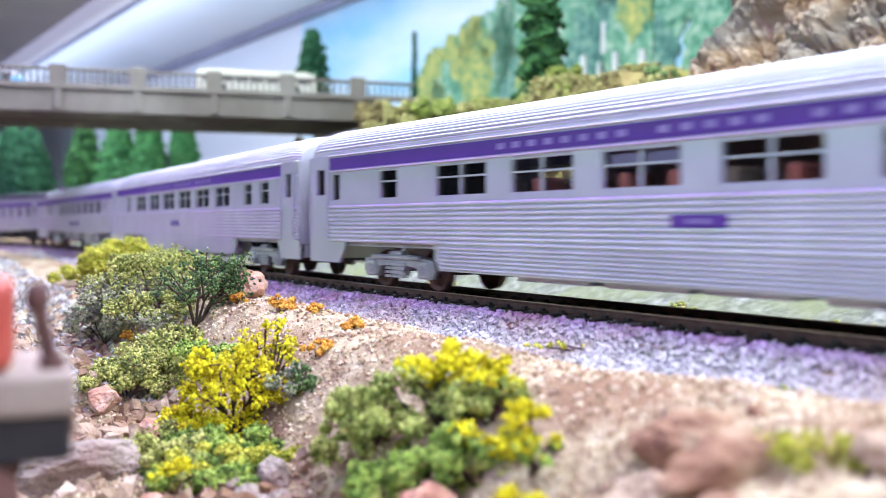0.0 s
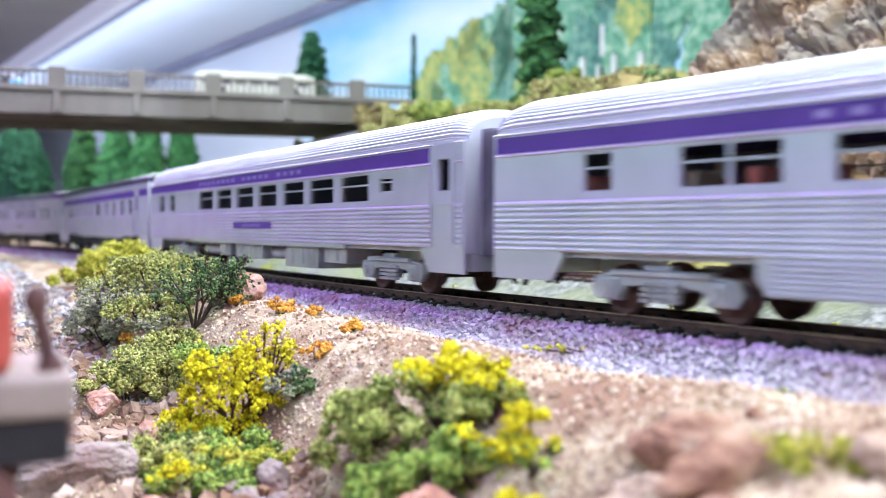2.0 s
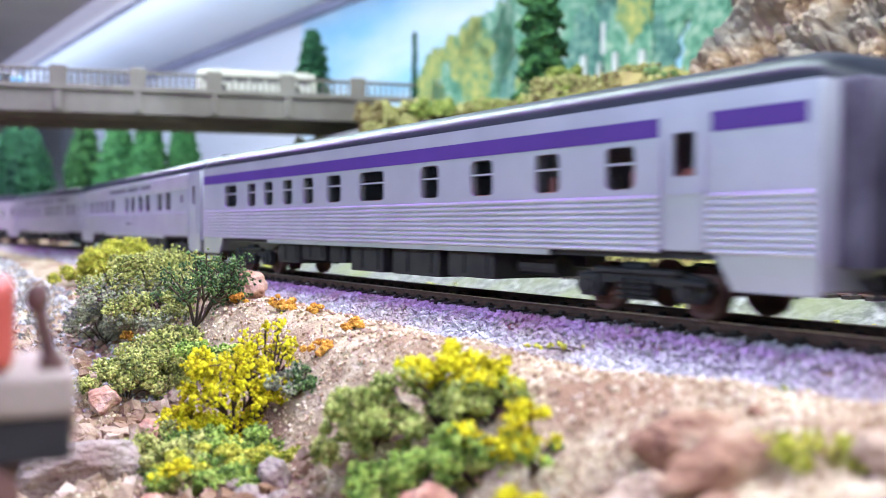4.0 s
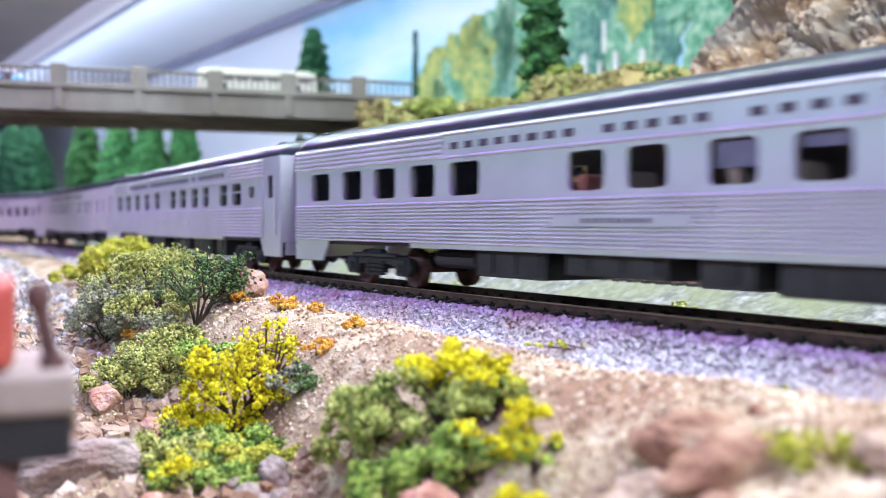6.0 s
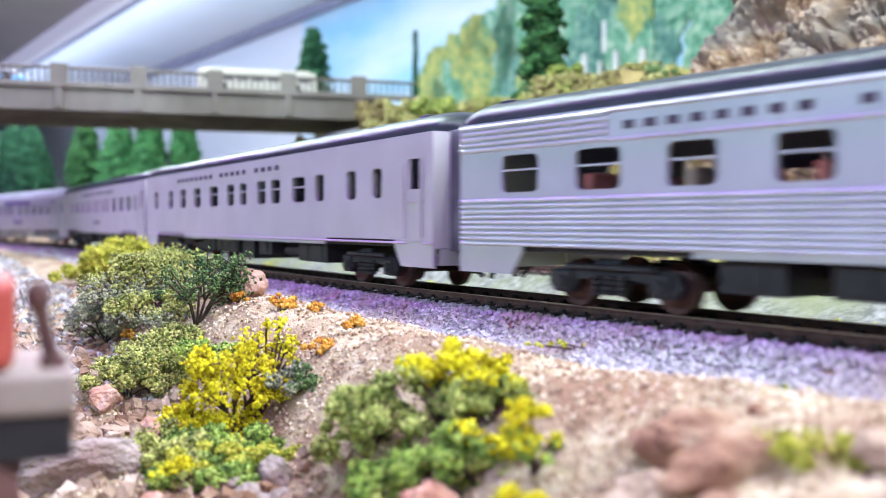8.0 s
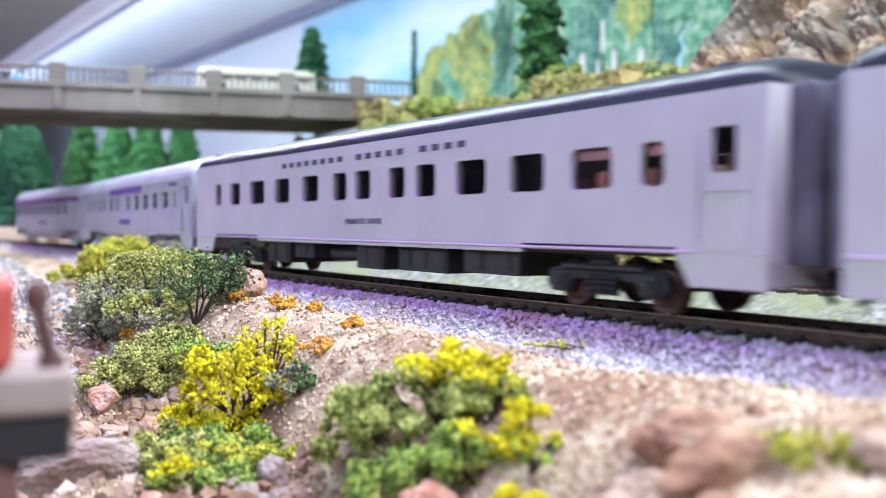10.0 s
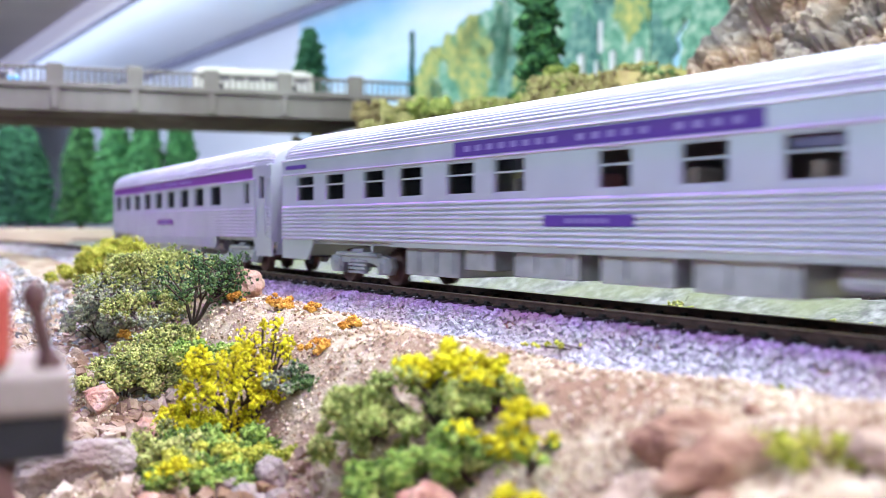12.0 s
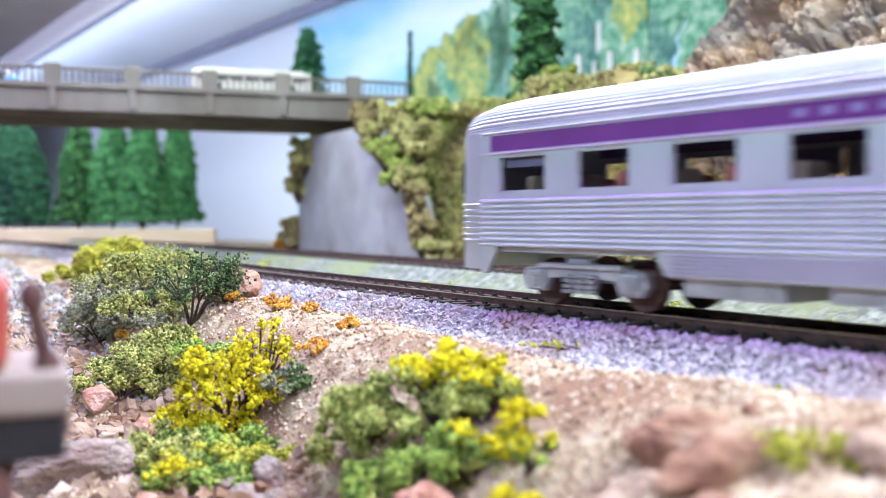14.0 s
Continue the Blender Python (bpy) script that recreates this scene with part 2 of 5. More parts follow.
def link(name, me, material, parent=None, label="", smooth=False):
    for m in material if isinstance(material, (list, tuple)) else (material,):
        if m.name not in me.materials:
            me.materials.append(m)
    if smooth:
        me.polygons.foreach_set("use_smooth", [True] * len(me.polygons))
    ob = new(name, me)
    if parent is not None:
        ob.parent = parent
    if label:
        tagged(ob, label)
    return ob


def box(bm, x0, x1, y0, y1, z0, z1, bevel=0.0):
    m = Matrix.Translation(((x0 + x1) / 2, (y0 + y1) / 2, (z0 + z1) / 2)) @ Matrix.Diagonal((abs(x1 - x0), abs(y1 - y0), abs(z1 - z0), 1))
    made = bmesh.ops.create_cube(bm, size=1, matrix=m)
    if bevel:
        edges = list({e for v in made["verts"] for e in v.link_edges})
        bmesh.ops.bevel(bm, geom=edges, offset=bevel, segments=2, affect="EDGES", profile=0.5)
    return bm


def rod(bm, a, b, r0, r1=None, n=8):
    """A tapered round bar from a to b."""
    a, b = Vector(a), Vector(b)
    d = b - a
    q = d.to_track_quat("Z", "Y").to_matrix().to_4x4()
    m = Matrix.Translation((a + b) / 2) @ q
    bmesh.ops.create_cone(bm, cap_ends=True, segments=n, radius1=r0, radius2=r0 if r1 is None else r1, depth=d.length, matrix=m)
    return bm


def prism(bm, outline, y0, y1):
    """An outline in x, z, drawn out from y0 to y1."""
    a = [bm.verts.new((x, y0, z)) for x, z in outline]
    b = [bm.verts.new((x, y1, z)) for x, z in outline]
    n = len(outline)
    for i in range(n):
        bm.faces.new((a[i], a[(i + 1) % n], b[(i + 1) % n], b[i]))
    bm.faces.new(a[::-1])
    bm.faces.new(b)
    return bm


STONE_V = np.array([(-1, -1, -1), (1, -1, -1), (1, 1, -1), (-1, 1, -1), (-1, -1, 1), (1, -1, 1), (1, 1, 1), (-1, 1, 1)], float) * 0.62
STONE_F = np.array([(0, 3, 2, 1), (4, 5, 6, 7), (0, 1, 5, 4), (1, 2, 6, 5), (2, 3, 7, 6), (3, 0, 4, 7)])
TUFT_V = np.array([(1, 0, 0), (-1, 0, 0), (0, 1, 0), (0, -1, 0), (0, 0, 1), (0, 0, -1)], float)
TUFT_F = np.array([(0, 2, 4), (2, 1, 4), (1, 3, 4), (3, 0, 4), (2, 0, 5), (1, 2, 5), (3, 1, 5), (0, 3, 5)])


def crumbs(name, where, sizes, base=(STONE_V, STONE_F), jitter=0.35, squash=(1, 1, 1), rng=None):
    """Many small loose pieces of uneven shape, as one mesh."""
    rng = rng or RNG
    v, f = base
    n, k = len(where), len(v)
    q = rng.normal(size=(n, 4))
    q /= np.linalg.norm(q, axis=1)[:, None]
    w, x, y, z = q.T
    rot = np.stack([1 - 2 * (y * y + z * z), 2 * (x * y - z * w), 2 * (x * z + y * w), 2 * (x * y + z * w), 1 - 2 * (x * x + z * z), 2 * (y * z - x * w),
                    2 * (x * z - y * w), 2 * (y * z + x * w), 1 - 2 * (x * x + y * y)], axis=1).reshape(n, 3, 3)
    local = v[None] * (1 + rng.uniform(-jitter, jitter, size=(n, k, 3))) * rng.uniform(0.7, 1.25, size=(n, 1, 3))
    pts = np.einsum("nij,nkj->nki", rot, local) * np.asarray(sizes)[:, None, None] * np.array(squash) + np.asarray(where)[:, None, :]
    faces = (f[None] + (np.arange(n) * k)[:, None, None]).reshape(-1, f.shape[1])
    me = bpy.data.meshes.new(name)
    me.from_pydata(pts.reshape(-1, 3).tolist(), [], faces.tolist())
    return me


def fbm(x, y, z, octaves=4):
    return noise.fractal(Vector((x, y, z)), 1.0, 2.1, octaves)


def soft_step(a, b, v):
    t = np.clip((np.asarray(v, float) - a) / (b - a), 0, 1)
    return t * t * (3 - 2 * t)


# ================= the lie of the land =================
LINE_S = np.arange(-160, 480) * STEP
LINE_P = np.array([on_line(s) for s in LINE_S])


def beside(x, y):
    """Distance along the track and to its side (positive towards the aisle) of points of the plan."""
    x, y = np.atleast_1d(x), np.atleast_1d(y)
    best = np.full(x.shape, 1e9)
    s, d = np.zeros(x.shape), np.zeros(x.shape)
    for i in range(0, len(LINE_S), 2):
        px_, py_, h = LINE_P[i]
        r = (x - px_) ** 2 + (y - py_) ** 2
        hit = r < best
        best = np.where(hit, r, best)
        s = np.where(hit, LINE_S[i], s)
        d = np.where(hit, -((x - px_) * math.cos(h) + (y - py_) * math.sin(h)), d)
    return s, d


def lie(x, y):
    """The ground's height, without its roughness."""
    s, d = beside(x, y)
    z = -0.0030 - 0.0060 * soft_step(0.016, 0.030, np.abs(d))
    z = z - 0.002 * soft_step(0.02, 0.06, -d)
    berm = soft_step(0.026, 0.038, d) * (1 - soft_step(0.052, 0.075, d))
    z = z + berm * (0.0015 + 0.0055 * np.exp(-((s - 0.27) / 0.09) ** 2) + 0.003 * np.exp(-((s - 0.02) / 0.08) ** 2))
    floor = np.interp(s, [0.0, 0.18, 0.25, 0.40, 0.70, 1.0], [-0.031, -0.031, -0.0235, -0.0155, -0.006, -0.003])
    z = z - (-0.009 - floor) * soft_step(0.046, 0.082, d) * soft_step(0.035, 0.12, s)
    return z


def rough(x, y, z, s, d):
    """The roughness of the soil on top of that."""
    k = max(0.0, min(1.0, (d - 0.027) / 0.012))
    near = 0.0022 * fbm(x * 38, y * 38, 0.3, 5) + 0.0007 * fbm(x * 190, y * 190, 1.7, 3)
    return z + k * near + (1 - k) * 0.0002 * fbm(x * 300, y * 300, 4.1, 2)


# ================= the setting =================
ROOM = math.radians(35.2)
ROOM_M = pose(0, 0, 0, 0, 0, 35.2)          # local x: away from the aisle, local y: along the room
CEIL_Z, WALL_X = 0.347, 0.68


def ground_sheet():
    ang = np.concatenate([np.linspace(-85, -31, 24, endpoint=False), np.linspace(-31, 31, 330, endpoint=False), np.linspace(31, 150, 50)])
    rad = 0.045 * 1.021 ** np.arange(0, 206)
    a, r = np.meshgrid(np.radians(ang), rad)
    x, y = (r * np.sin(a)).ravel(), (r * np.cos(a)).ravel()
    z = lie(x, y)
    s, d = beside(x, y)
    zz = [rough(*q) if q[1] < 0.9 else q[2] for q in zip(x.tolist(), y.tolist(), z.tolist(), s.tolist(), d.tolist())]
    n = len(ang)
    ry = np.clip(-x * math.sin(ROOM) + y * math.cos(ROOM), -3.195, 3.605)
    edge = np.interp(ry, [0.10, 0.45], [-0.14, -1.25])
    rx = np.clip(x * math.cos(ROOM) + y * math.sin(ROOM), edge, WALL_X + 0.01)
    outside = np.hypot(rx * math.cos(ROOM) - ry * math.sin(ROOM) - x, rx * math.sin(ROOM) + ry * math.cos(ROOM) - y) > 1e-6
    x, y = rx * math.cos(ROOM) - ry * math.sin(ROOM), rx * math.sin(ROOM) + ry * math.cos(ROOM)
    idx = np.arange((len(rad) - 1) * n).reshape(-1, n)[:, :-1].ravel()
    faces = np.stack([idx, idx + 1, idx + n + 1, idx + n], axis=1)
    faces = faces[~outside[faces].all(axis=1)]
    me = bpy.data.meshes.new("ground")
    me.from_pydata(list(zip(x.tolist(), y.tolist(), zz)), [], faces.tolist())
    return tagged(link("ground", me, SOIL, smooth=True), "sandy brown model railway ground with rough banks", "ground", kind="structure")


ground = ground_sheet()


def room_shell():
    def slab(name, x0, x1, y0, y1, z0, z1, mat, label, category):
        ob = part(name, box(bmesh.new(), x0, x1, y0, y1, z0, z1), mat)
        ob.matrix_basis = ROOM_M
        return tagged(ob, label, category, kind="structure")

    slab("wall_white", WALL_X, WALL_X + 0.02, 1.36, 4.0, -0.3, 1.6, WALL_WHITE, "plain white wall beyond the painted backdrop", "wall")
    slab("wall_backdrop", WALL_X, WALL_X + 0.02, -3.2, 1.36, -0.3, 1.6, SKY, "sky-blue painted backdrop wall with soft white clouds", "backdrop")
    slab("ceiling_over_layout", 0.43, WALL_X - 0.001, -3.2, 4.0, CEIL_Z, CEIL_Z + 0.012, WALL_WHITE, "white boarded soffit over the backdrop", "ceiling")
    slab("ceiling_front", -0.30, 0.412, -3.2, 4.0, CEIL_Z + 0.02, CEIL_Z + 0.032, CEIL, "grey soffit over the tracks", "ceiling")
    slab("trim_beam", 0.412, 0.430, -3.2, 4.0, CEIL_Z - 0.006, CEIL_Z + 0.032, LED_STRIP, "glowing lavender light strip along the soffit", "light strip")
    # dark strip added for the shadow line by the light strip, shade in its colour
    slab("trim_shadow_strip", 0.4305, 0.440, -3.2, 4.0, CEIL_Z - 0.008, CEIL_Z - 0.0005, DARK_TRIM, "dull lavender strip put in for the shadow line beside the light strip", "trim")
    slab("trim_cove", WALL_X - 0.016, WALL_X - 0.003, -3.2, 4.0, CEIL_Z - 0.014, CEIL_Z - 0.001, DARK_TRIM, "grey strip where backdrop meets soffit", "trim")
    slab("wall_end", -2.6, WALL_X, 3.6, 3.62, -0.9, 1.6, WALL_WHITE, "white painted end wall", "wall")
    slab("wall_near_end", -2.6, WALL_X, -3.22, -3.2, -0.9, 1.6, WALL_WHITE, "white painted end wall", "wall")
    slab("wall_aisle", -2.62, -2.6, -3.2, 3.6, -0.9, 1.6, WALL_WHITE, "white painted aisle wall", "wall")
    slab("ceiling_room", -2.6, WALL_X + 0.02, -3.2, 4.0, 1.6, 1.62, WALL_WHITE, "white room ceiling", "ceiling")
    slab("floor", -2.6, WALL_X, -3.2, 3.6, -0.92, -0.9, CEIL, "grey painted room floor", "floor")


room_shell()


def mural_tree(w, z, width, height, mat, seed, trunk=None):
    """A tree of the painted backdrop: a flat patch of paint with a leafy outline."""
    rng = np.random.default_rng(seed)
    bm = bmesh.new()
    n = 54
    pts = []
    for i in range(n):
        a = 2 * math.pi * i / n
        r = 1 + 0.10 * math.sin(5 * a + seed) + 0.07 * math.sin(11 * a + 2 * seed) + rng.uniform(-0.05, 0.05)
        up = math.sin(a)
        pts.append((math.cos(a) * r * width / 2 * (1 - 0.35 * max(0, up)), up * r * height / 2))
    off = 0.002 + 0.0006 * (seed % 7)
    prism_pts = [(y, q) for y, q in pts]
    front = [bm.verts.new((-off, y, q)) for y, q in prism_pts]
    back = [bm.verts.new((0, y, q)) for y, q in prism_pts]
    bm.faces.new(front)
    for i in range(n):
        bm.faces.new((front[i], front[(i + 1) % n], back[(i + 1) % n], back[i]))
    ob = empty("painted_tree", "tree painted in mottled greens on the backdrop", "mural", "painted trees", ROOM_M @ pose(WALL_X - 0.0005, w, z))
    part("painted_crown", bm, mat, ob)
    if trunk:
        part("painted_trunk", box(bmesh.new(), -off - 0.001, 0, -trunk / 2, trunk / 2, -height * 0.62, -height * 0.38), MURAL_TRUNK, ob)


def mural():
    rng = np.random.default_rng(3)
    for k in range(70):
        w = 1.03 - 0.80 * k / 69 + rng.uniform(-0.01, 0.01)
        crest = np.interp(w, [0.20, 0.55, 0.76, 0.82, 0.88, 0.95, 1.04], [0.36, 0.36, 0.335, 0.285, 0.265, 0.255, 0.185])
        size = rng.uniform(0.040, 0.075)
        z = rng.uniform(0.12, 1.0) * (crest - size * 0.5 - 0.13) + 0.13
        mat = [MURAL_YELLOW, MURAL_GREEN, MURAL_DARK, MURAL_YELLOW][k % 4] if w > 0.80 else [MURAL_GREEN, MURAL_DARK, MURAL_GREEN, MURAL_YELLOW, MURAL_GREEN][k % 5]
        mural_tree(w, z, size, size * rng.uniform(1.2, 2.0), mat, k + 1, 0.006 if k % 6 == 0 else None)
    for w in (1.0, 0.96, 0.915, 0.865, 0.83, 0.79, 0.75, 0.69, 0.63, 0.56):
        crest = float(np.interp(w, [0.20, 0.55, 0.76, 0.82, 0.88, 0.95, 1.04], [0.36, 0.36, 0.335, 0.285, 0.265, 0.255, 0.185]))
        mural_tree(w, crest - 0.055, 0.085, 0.11, MURAL_YELLOW if w > 0.9 else MURAL_GREEN, int(w * 1000), None)
    for w, z, t in ((0.716, 0.186, 0.007), (0.672, 0.183, 0.006), (0.637, 0.180, 0.007), (0.755, 0.178, 0.005), (0.694, 0.176, 0.003)):
        ob = empty("painted_birch", "pale birch trunk painted on the backdrop", "mural", "painted birches", ROOM_M @ pose(WALL_X - 0.0005, w, z))
        bm = box(bmesh.new(), -0.0085, 0, -t / 2, t / 2, -0.018, 0.004)
        part("painted_trunk", bm, MURAL_TRUNK, ob)


mural()


# ----- tracks -----
def along(off, z, s0, s1, step):
    n = max(2, int(round((s1 - s0) / step)) + 1)
    return [on_line(s0 + (s1 - s0) * i / (n - 1), off) + (z,) for i in range(n)]


def sweep(bm, outline, off, z, s0, s1, step=0.02):
    """An outline in x, z carried along the track's line."""
    rings = []
    for x, y, h, zz in along(off, z, s0, s1, step):
        rings.append([bm.verts.new((x + u * math.cos(h), y + u * math.sin(h), zz + w)) for u, w in outline])
    n = len(outline)
    for a, b in zip(rings, rings[1:]):
        for i in range(n):
            bm.faces.new((a[i], a[(i + 1) % n], b[(i + 1) % n], b[i]))
    bm.faces.new(rings[0][::-1])
    bm.faces.new(rings[-1])
    return bm


def track(label, off, s0, s1, ties_until):
    tr = empty("track", label, "railway track", "tracks")
    rail = [(-0.0009, -0.0021), (0.0009, -0.0021), (0.0009, -0.0017), (0.00025, -0.0014), (0.00025, -0.0006), (0.00045, -0.0004), (0.00045, -0.0001), (-0.00045, -0.0001), (-0.00045, -0.0004), (-0.00025, -0.0006), (-0.00025, -0.0014), (-0.0009, -0.0017)]
    for side in (-1, 1):
        r = part("rail", sweep(bmesh.new(), rail, off + side * 0.0087, 0, s0, s1), RAIL_SIDE, tr)
        part("rail_head", sweep(bmesh.new(), [(-0.0004, -0.0001), (0.0004, -0.0001), (0.0004, 0.0), (-0.0004, 0.0)], off + side * 0.0087, 0, s0, s1), RAIL_TOP, r, "worn bright rail head")
    me = bpy.data.meshes.new("tie")
    bm = bmesh.new()
    box(bm, -0.0148, 0.0148, -0.0014, 0.0014, -0.0038, -0.0016, 0.0002)
    for side in (-1, 1):
        for q in (-0.0016, 0.0016):
            box(bm, side * 0.0087 + q - 0.0004, side * 0.0087 + q + 0.0004, -0.0007, 0.0007, -0.0017, -0.0010)
    bm.to_mesh(me)
    bm.free()
    s, rng = max(s0, -0.55), np.random.default_rng(2)
    while s < ties_until:
        x, y, h = on_line(s, off)
        t = link("tie", me, TIE, tr)
        t.matrix_basis = pose(x, y, 0, 0, 0, math.degrees(h) + rng.uniform(-1.2, 1.2))
        s += 0.0066 if off == 0 else 0.0075
    return tr


track("brown model rails on dark ties in pale ballast", 0.0, -2.85, 3.1, 1.05)
track("weathered second track beside the grassy strip", 0.11, -0.3, 1.2, 0.95)


def loose_stones(name, label, s0, s1, d0, d1, count, size, mat, seed, lift=0.35, keep=None):
    rng = np.random.default_rng(seed)
    s, d = rng.uniform(s0, s1, count), rng.uniform(d0, d1, count)
    p = np.array([on_line(a, -b)[:2] for a, b in zip(s, d)])
    if keep is not None:
        ok = keep(p[:, 0], p[:, 1], s, d)
        p, s, d = p[ok], s[ok], d[ok]
    z = lie(p[:, 0], p[:, 1])
    z = np.array([rough(*q) for q in zip(p[:, 0], p[:, 1], z, s, d)])
    sz = size * rng.uniform(0.6, 1.35, len(p))
    me = crumbs(name, np.stack([p[:, 0], p[:, 1], z + sz * lift], axis=1), sz, rng=rng)
    return tagged(link(name, me, mat), label, "gravel", kind="stuff")


def not_on_rails(x, y, s, d):
    a = np.abs(d)
    phase = np.mod(s + 0.55, 0.0066)
    on_tie = (a < 0.0150) & ((phase < 0.0016) | (phase > 0.0050))
    return (np.abs(a - 0.0087) > 0.0017) & ~on_tie


def ballast_bed():
    for off, s0, s1 in ((0.0, -2.85, 3.1), (0.11, -0.5, 1.1)):
        ob = part("ballast_bed", sweep(bmesh.new(), [(-0.031, -0.0096), (0.023, -0.0096), (0.0155, -0.0028), (-0.017, -0.0028)], off, 0, s0, s1, 0.02), BALLAST if off == 0 else STRIP_GRAVEL)
        tagged(ob, "shaped bed of pale grey ballast", "roadbed", kind="structure")


ballast_bed()
loose_stones("ballast", "crushed pale grey ballast beside the rails", -0.16, 0.5, 0.0095, 0.031, 24000, 0.00060, BALLAST, 1, 0.75, not_on_rails)
loose_stones("ballast", "crushed pale grey ballast between the rails", -0.16, 0.6, -0.022, 0.009, 9000, 0.00060, BALLAST, 2, 0.6, not_on_rails)
loose_stones("ballast", "pale ballast along the far stretch of track", 0.5, 1.1, -0.036, 0.034, 5000, 0.00105, BALLAST, 3, 0.2, not_on_rails)
loose_stones("gravel", "grey-green gravel on the strip between the tracks", -0.1, 0.8, -0.16, -0.019, 16000, 0.0011, STRIP_GRAVEL, 4)
loose_stones("gravel", "pale gravel bed beside the rocky bank", 0.22, 0.95, 0.066, 0.20, 11000, 0.00105, GRAVEL, 5)
loose_stones("grit", "sandy grit on the bank", -0.05, 0.42, 0.027, 0.12, 26000, 0.00042, GRIT, 6, 0.2)
loose_stones("pebbles", "tan and grey pebbles in the hollow", 0.10, 0.33, 0.07, 0.15, 1100, 0.0017, ROCK_TAN, 7, 0.3)


# ----- hill, cliff, bridge -----
def hill_point(s, v):
    """A point of the bank: s along the track, v up its face and over its top."""
    o = 0.163 + 0.055 * min(v, 0.6) / 0.6 + max(0, v - 0.6) / 0.4 * 0.33
    tall = 0.112 - 0.050 * (1 - float(soft_step(0.29, 0.37, s)))
    z = -0.012 + tall * float(soft_step(0.0, 0.58, v)) + 0.012 * max(0, v - 0.6)
    if s > 0.49:
        o = max(o, 0.163 + 0.012 * float(soft_step(0.49, 0.52, s)))
    x, y, h = on_line(s, o)
    k = 0.010 * fbm(x * 22, y * 22, z * 22, 5) + 0.003 * fbm(x * 90, y * 90, z * 90, 3)
    return x - k * 0.5 * math.cos(h), y - k * 0.5 * math.sin(h), z + k * (0.3 + 0.7 * v)


def hill():
    rows, cols = 40, 160
    verts = [hill_point(-0.45 + 1.17 * i / cols, j / rows) for i in range(cols + 1) for j in range(rows + 1)]
    n = rows + 1
    faces = [(i * n + j, (i + 1) * n + j, (i + 1) * n + j + 1, i * n + j + 1) for i in range(cols) for j in range(rows)]
    me = bpy.data.meshes.new("hillside")
    me.from_pydata(verts, [], faces)
    return tagged(link("hillside", me, TURF, smooth=True), "steep bank covered in mossy green and brown turf", "hillside", kind="structure")


hill()


def cliff(label, s0, s1, o0, z0, z1, seed):
    """A craggy rock face: broken ledges, cracks and bulges on one steep sheet that runs back over its top."""
    cols, rows = 300, 120
    verts = []
    for i in range(cols + 1):
        s = s0 + (s1 - s0) * i / cols
        edge = float(np.clip((s1 - s) / 0.075 + 0.1 * fbm(s * 60, 0.5, seed, 3), 0.02, 1))
        for j in range(rows + 1):
            v = j / rows
            face = min(1.0, v / 0.85)
            z = z0 + (z1 - z0) * face * (0.42 + 0.58 * edge)
            q = Vector((s * 70 + 0.35 * math.sin(z * 160), z * 48, seed))
            dist, _ = noise.voronoi(q)
            crack = math.exp(-((dist[1] - dist[0]) / 0.10) ** 2)
            dist2, _ = noise.voronoi(q * 2.7)
            crack2 = math.exp(-((dist2[1] - dist2[0]) / 0.12) ** 2)
            block = noise.cell(Vector((s * 42, z * 60, seed)))
            k = 0.010 * fbm(s * 30, z * 30, seed, 5) + 0.004 * (0.6 - dist[0]) + 0.002 * (0.5 - dist2[0]) - 0.005 * crack - 0.002 * crack2 + 0.003 * block
            k += 0.0012 * math.sin(z * 420 + 5 * fbm(s * 30, z * 12, 2.0, 3)) + 0.0016 * fbm(s * 90, z * 240, seed, 5)
            o = o0 + 0.045 * face + max(0.0, v - 0.85) / 0.15 * 0.12
            x, y, h = on_line(s, o)
            verts.append((x - k * math.cos(h), y - k * math.sin(h), z + 0.5 * k))
    n = rows + 1
    faces = [(i * n + j, (i + 1) * n + j, (i + 1) * n + j + 1, i * n + j + 1) for i in range(cols) for j in range(rows)]
    me = bpy.data.meshes.new("cliff")
    me.from_pydata(verts, [], faces)
    return tagged(link("cliff", me, CLIFF), label, "cliff")


cliff("craggy tan and grey rock cliff above the bank", 0.02, 0.352, 0.188, 0.030, 0.190, 3)

BR0 = Vector((-0.300, 0.650, 0))
BR_M = Matrix.Translation(BR0) @ pose(0, 0, 0, 0, 0, 16.3)   # local x runs along the bridge, y across it


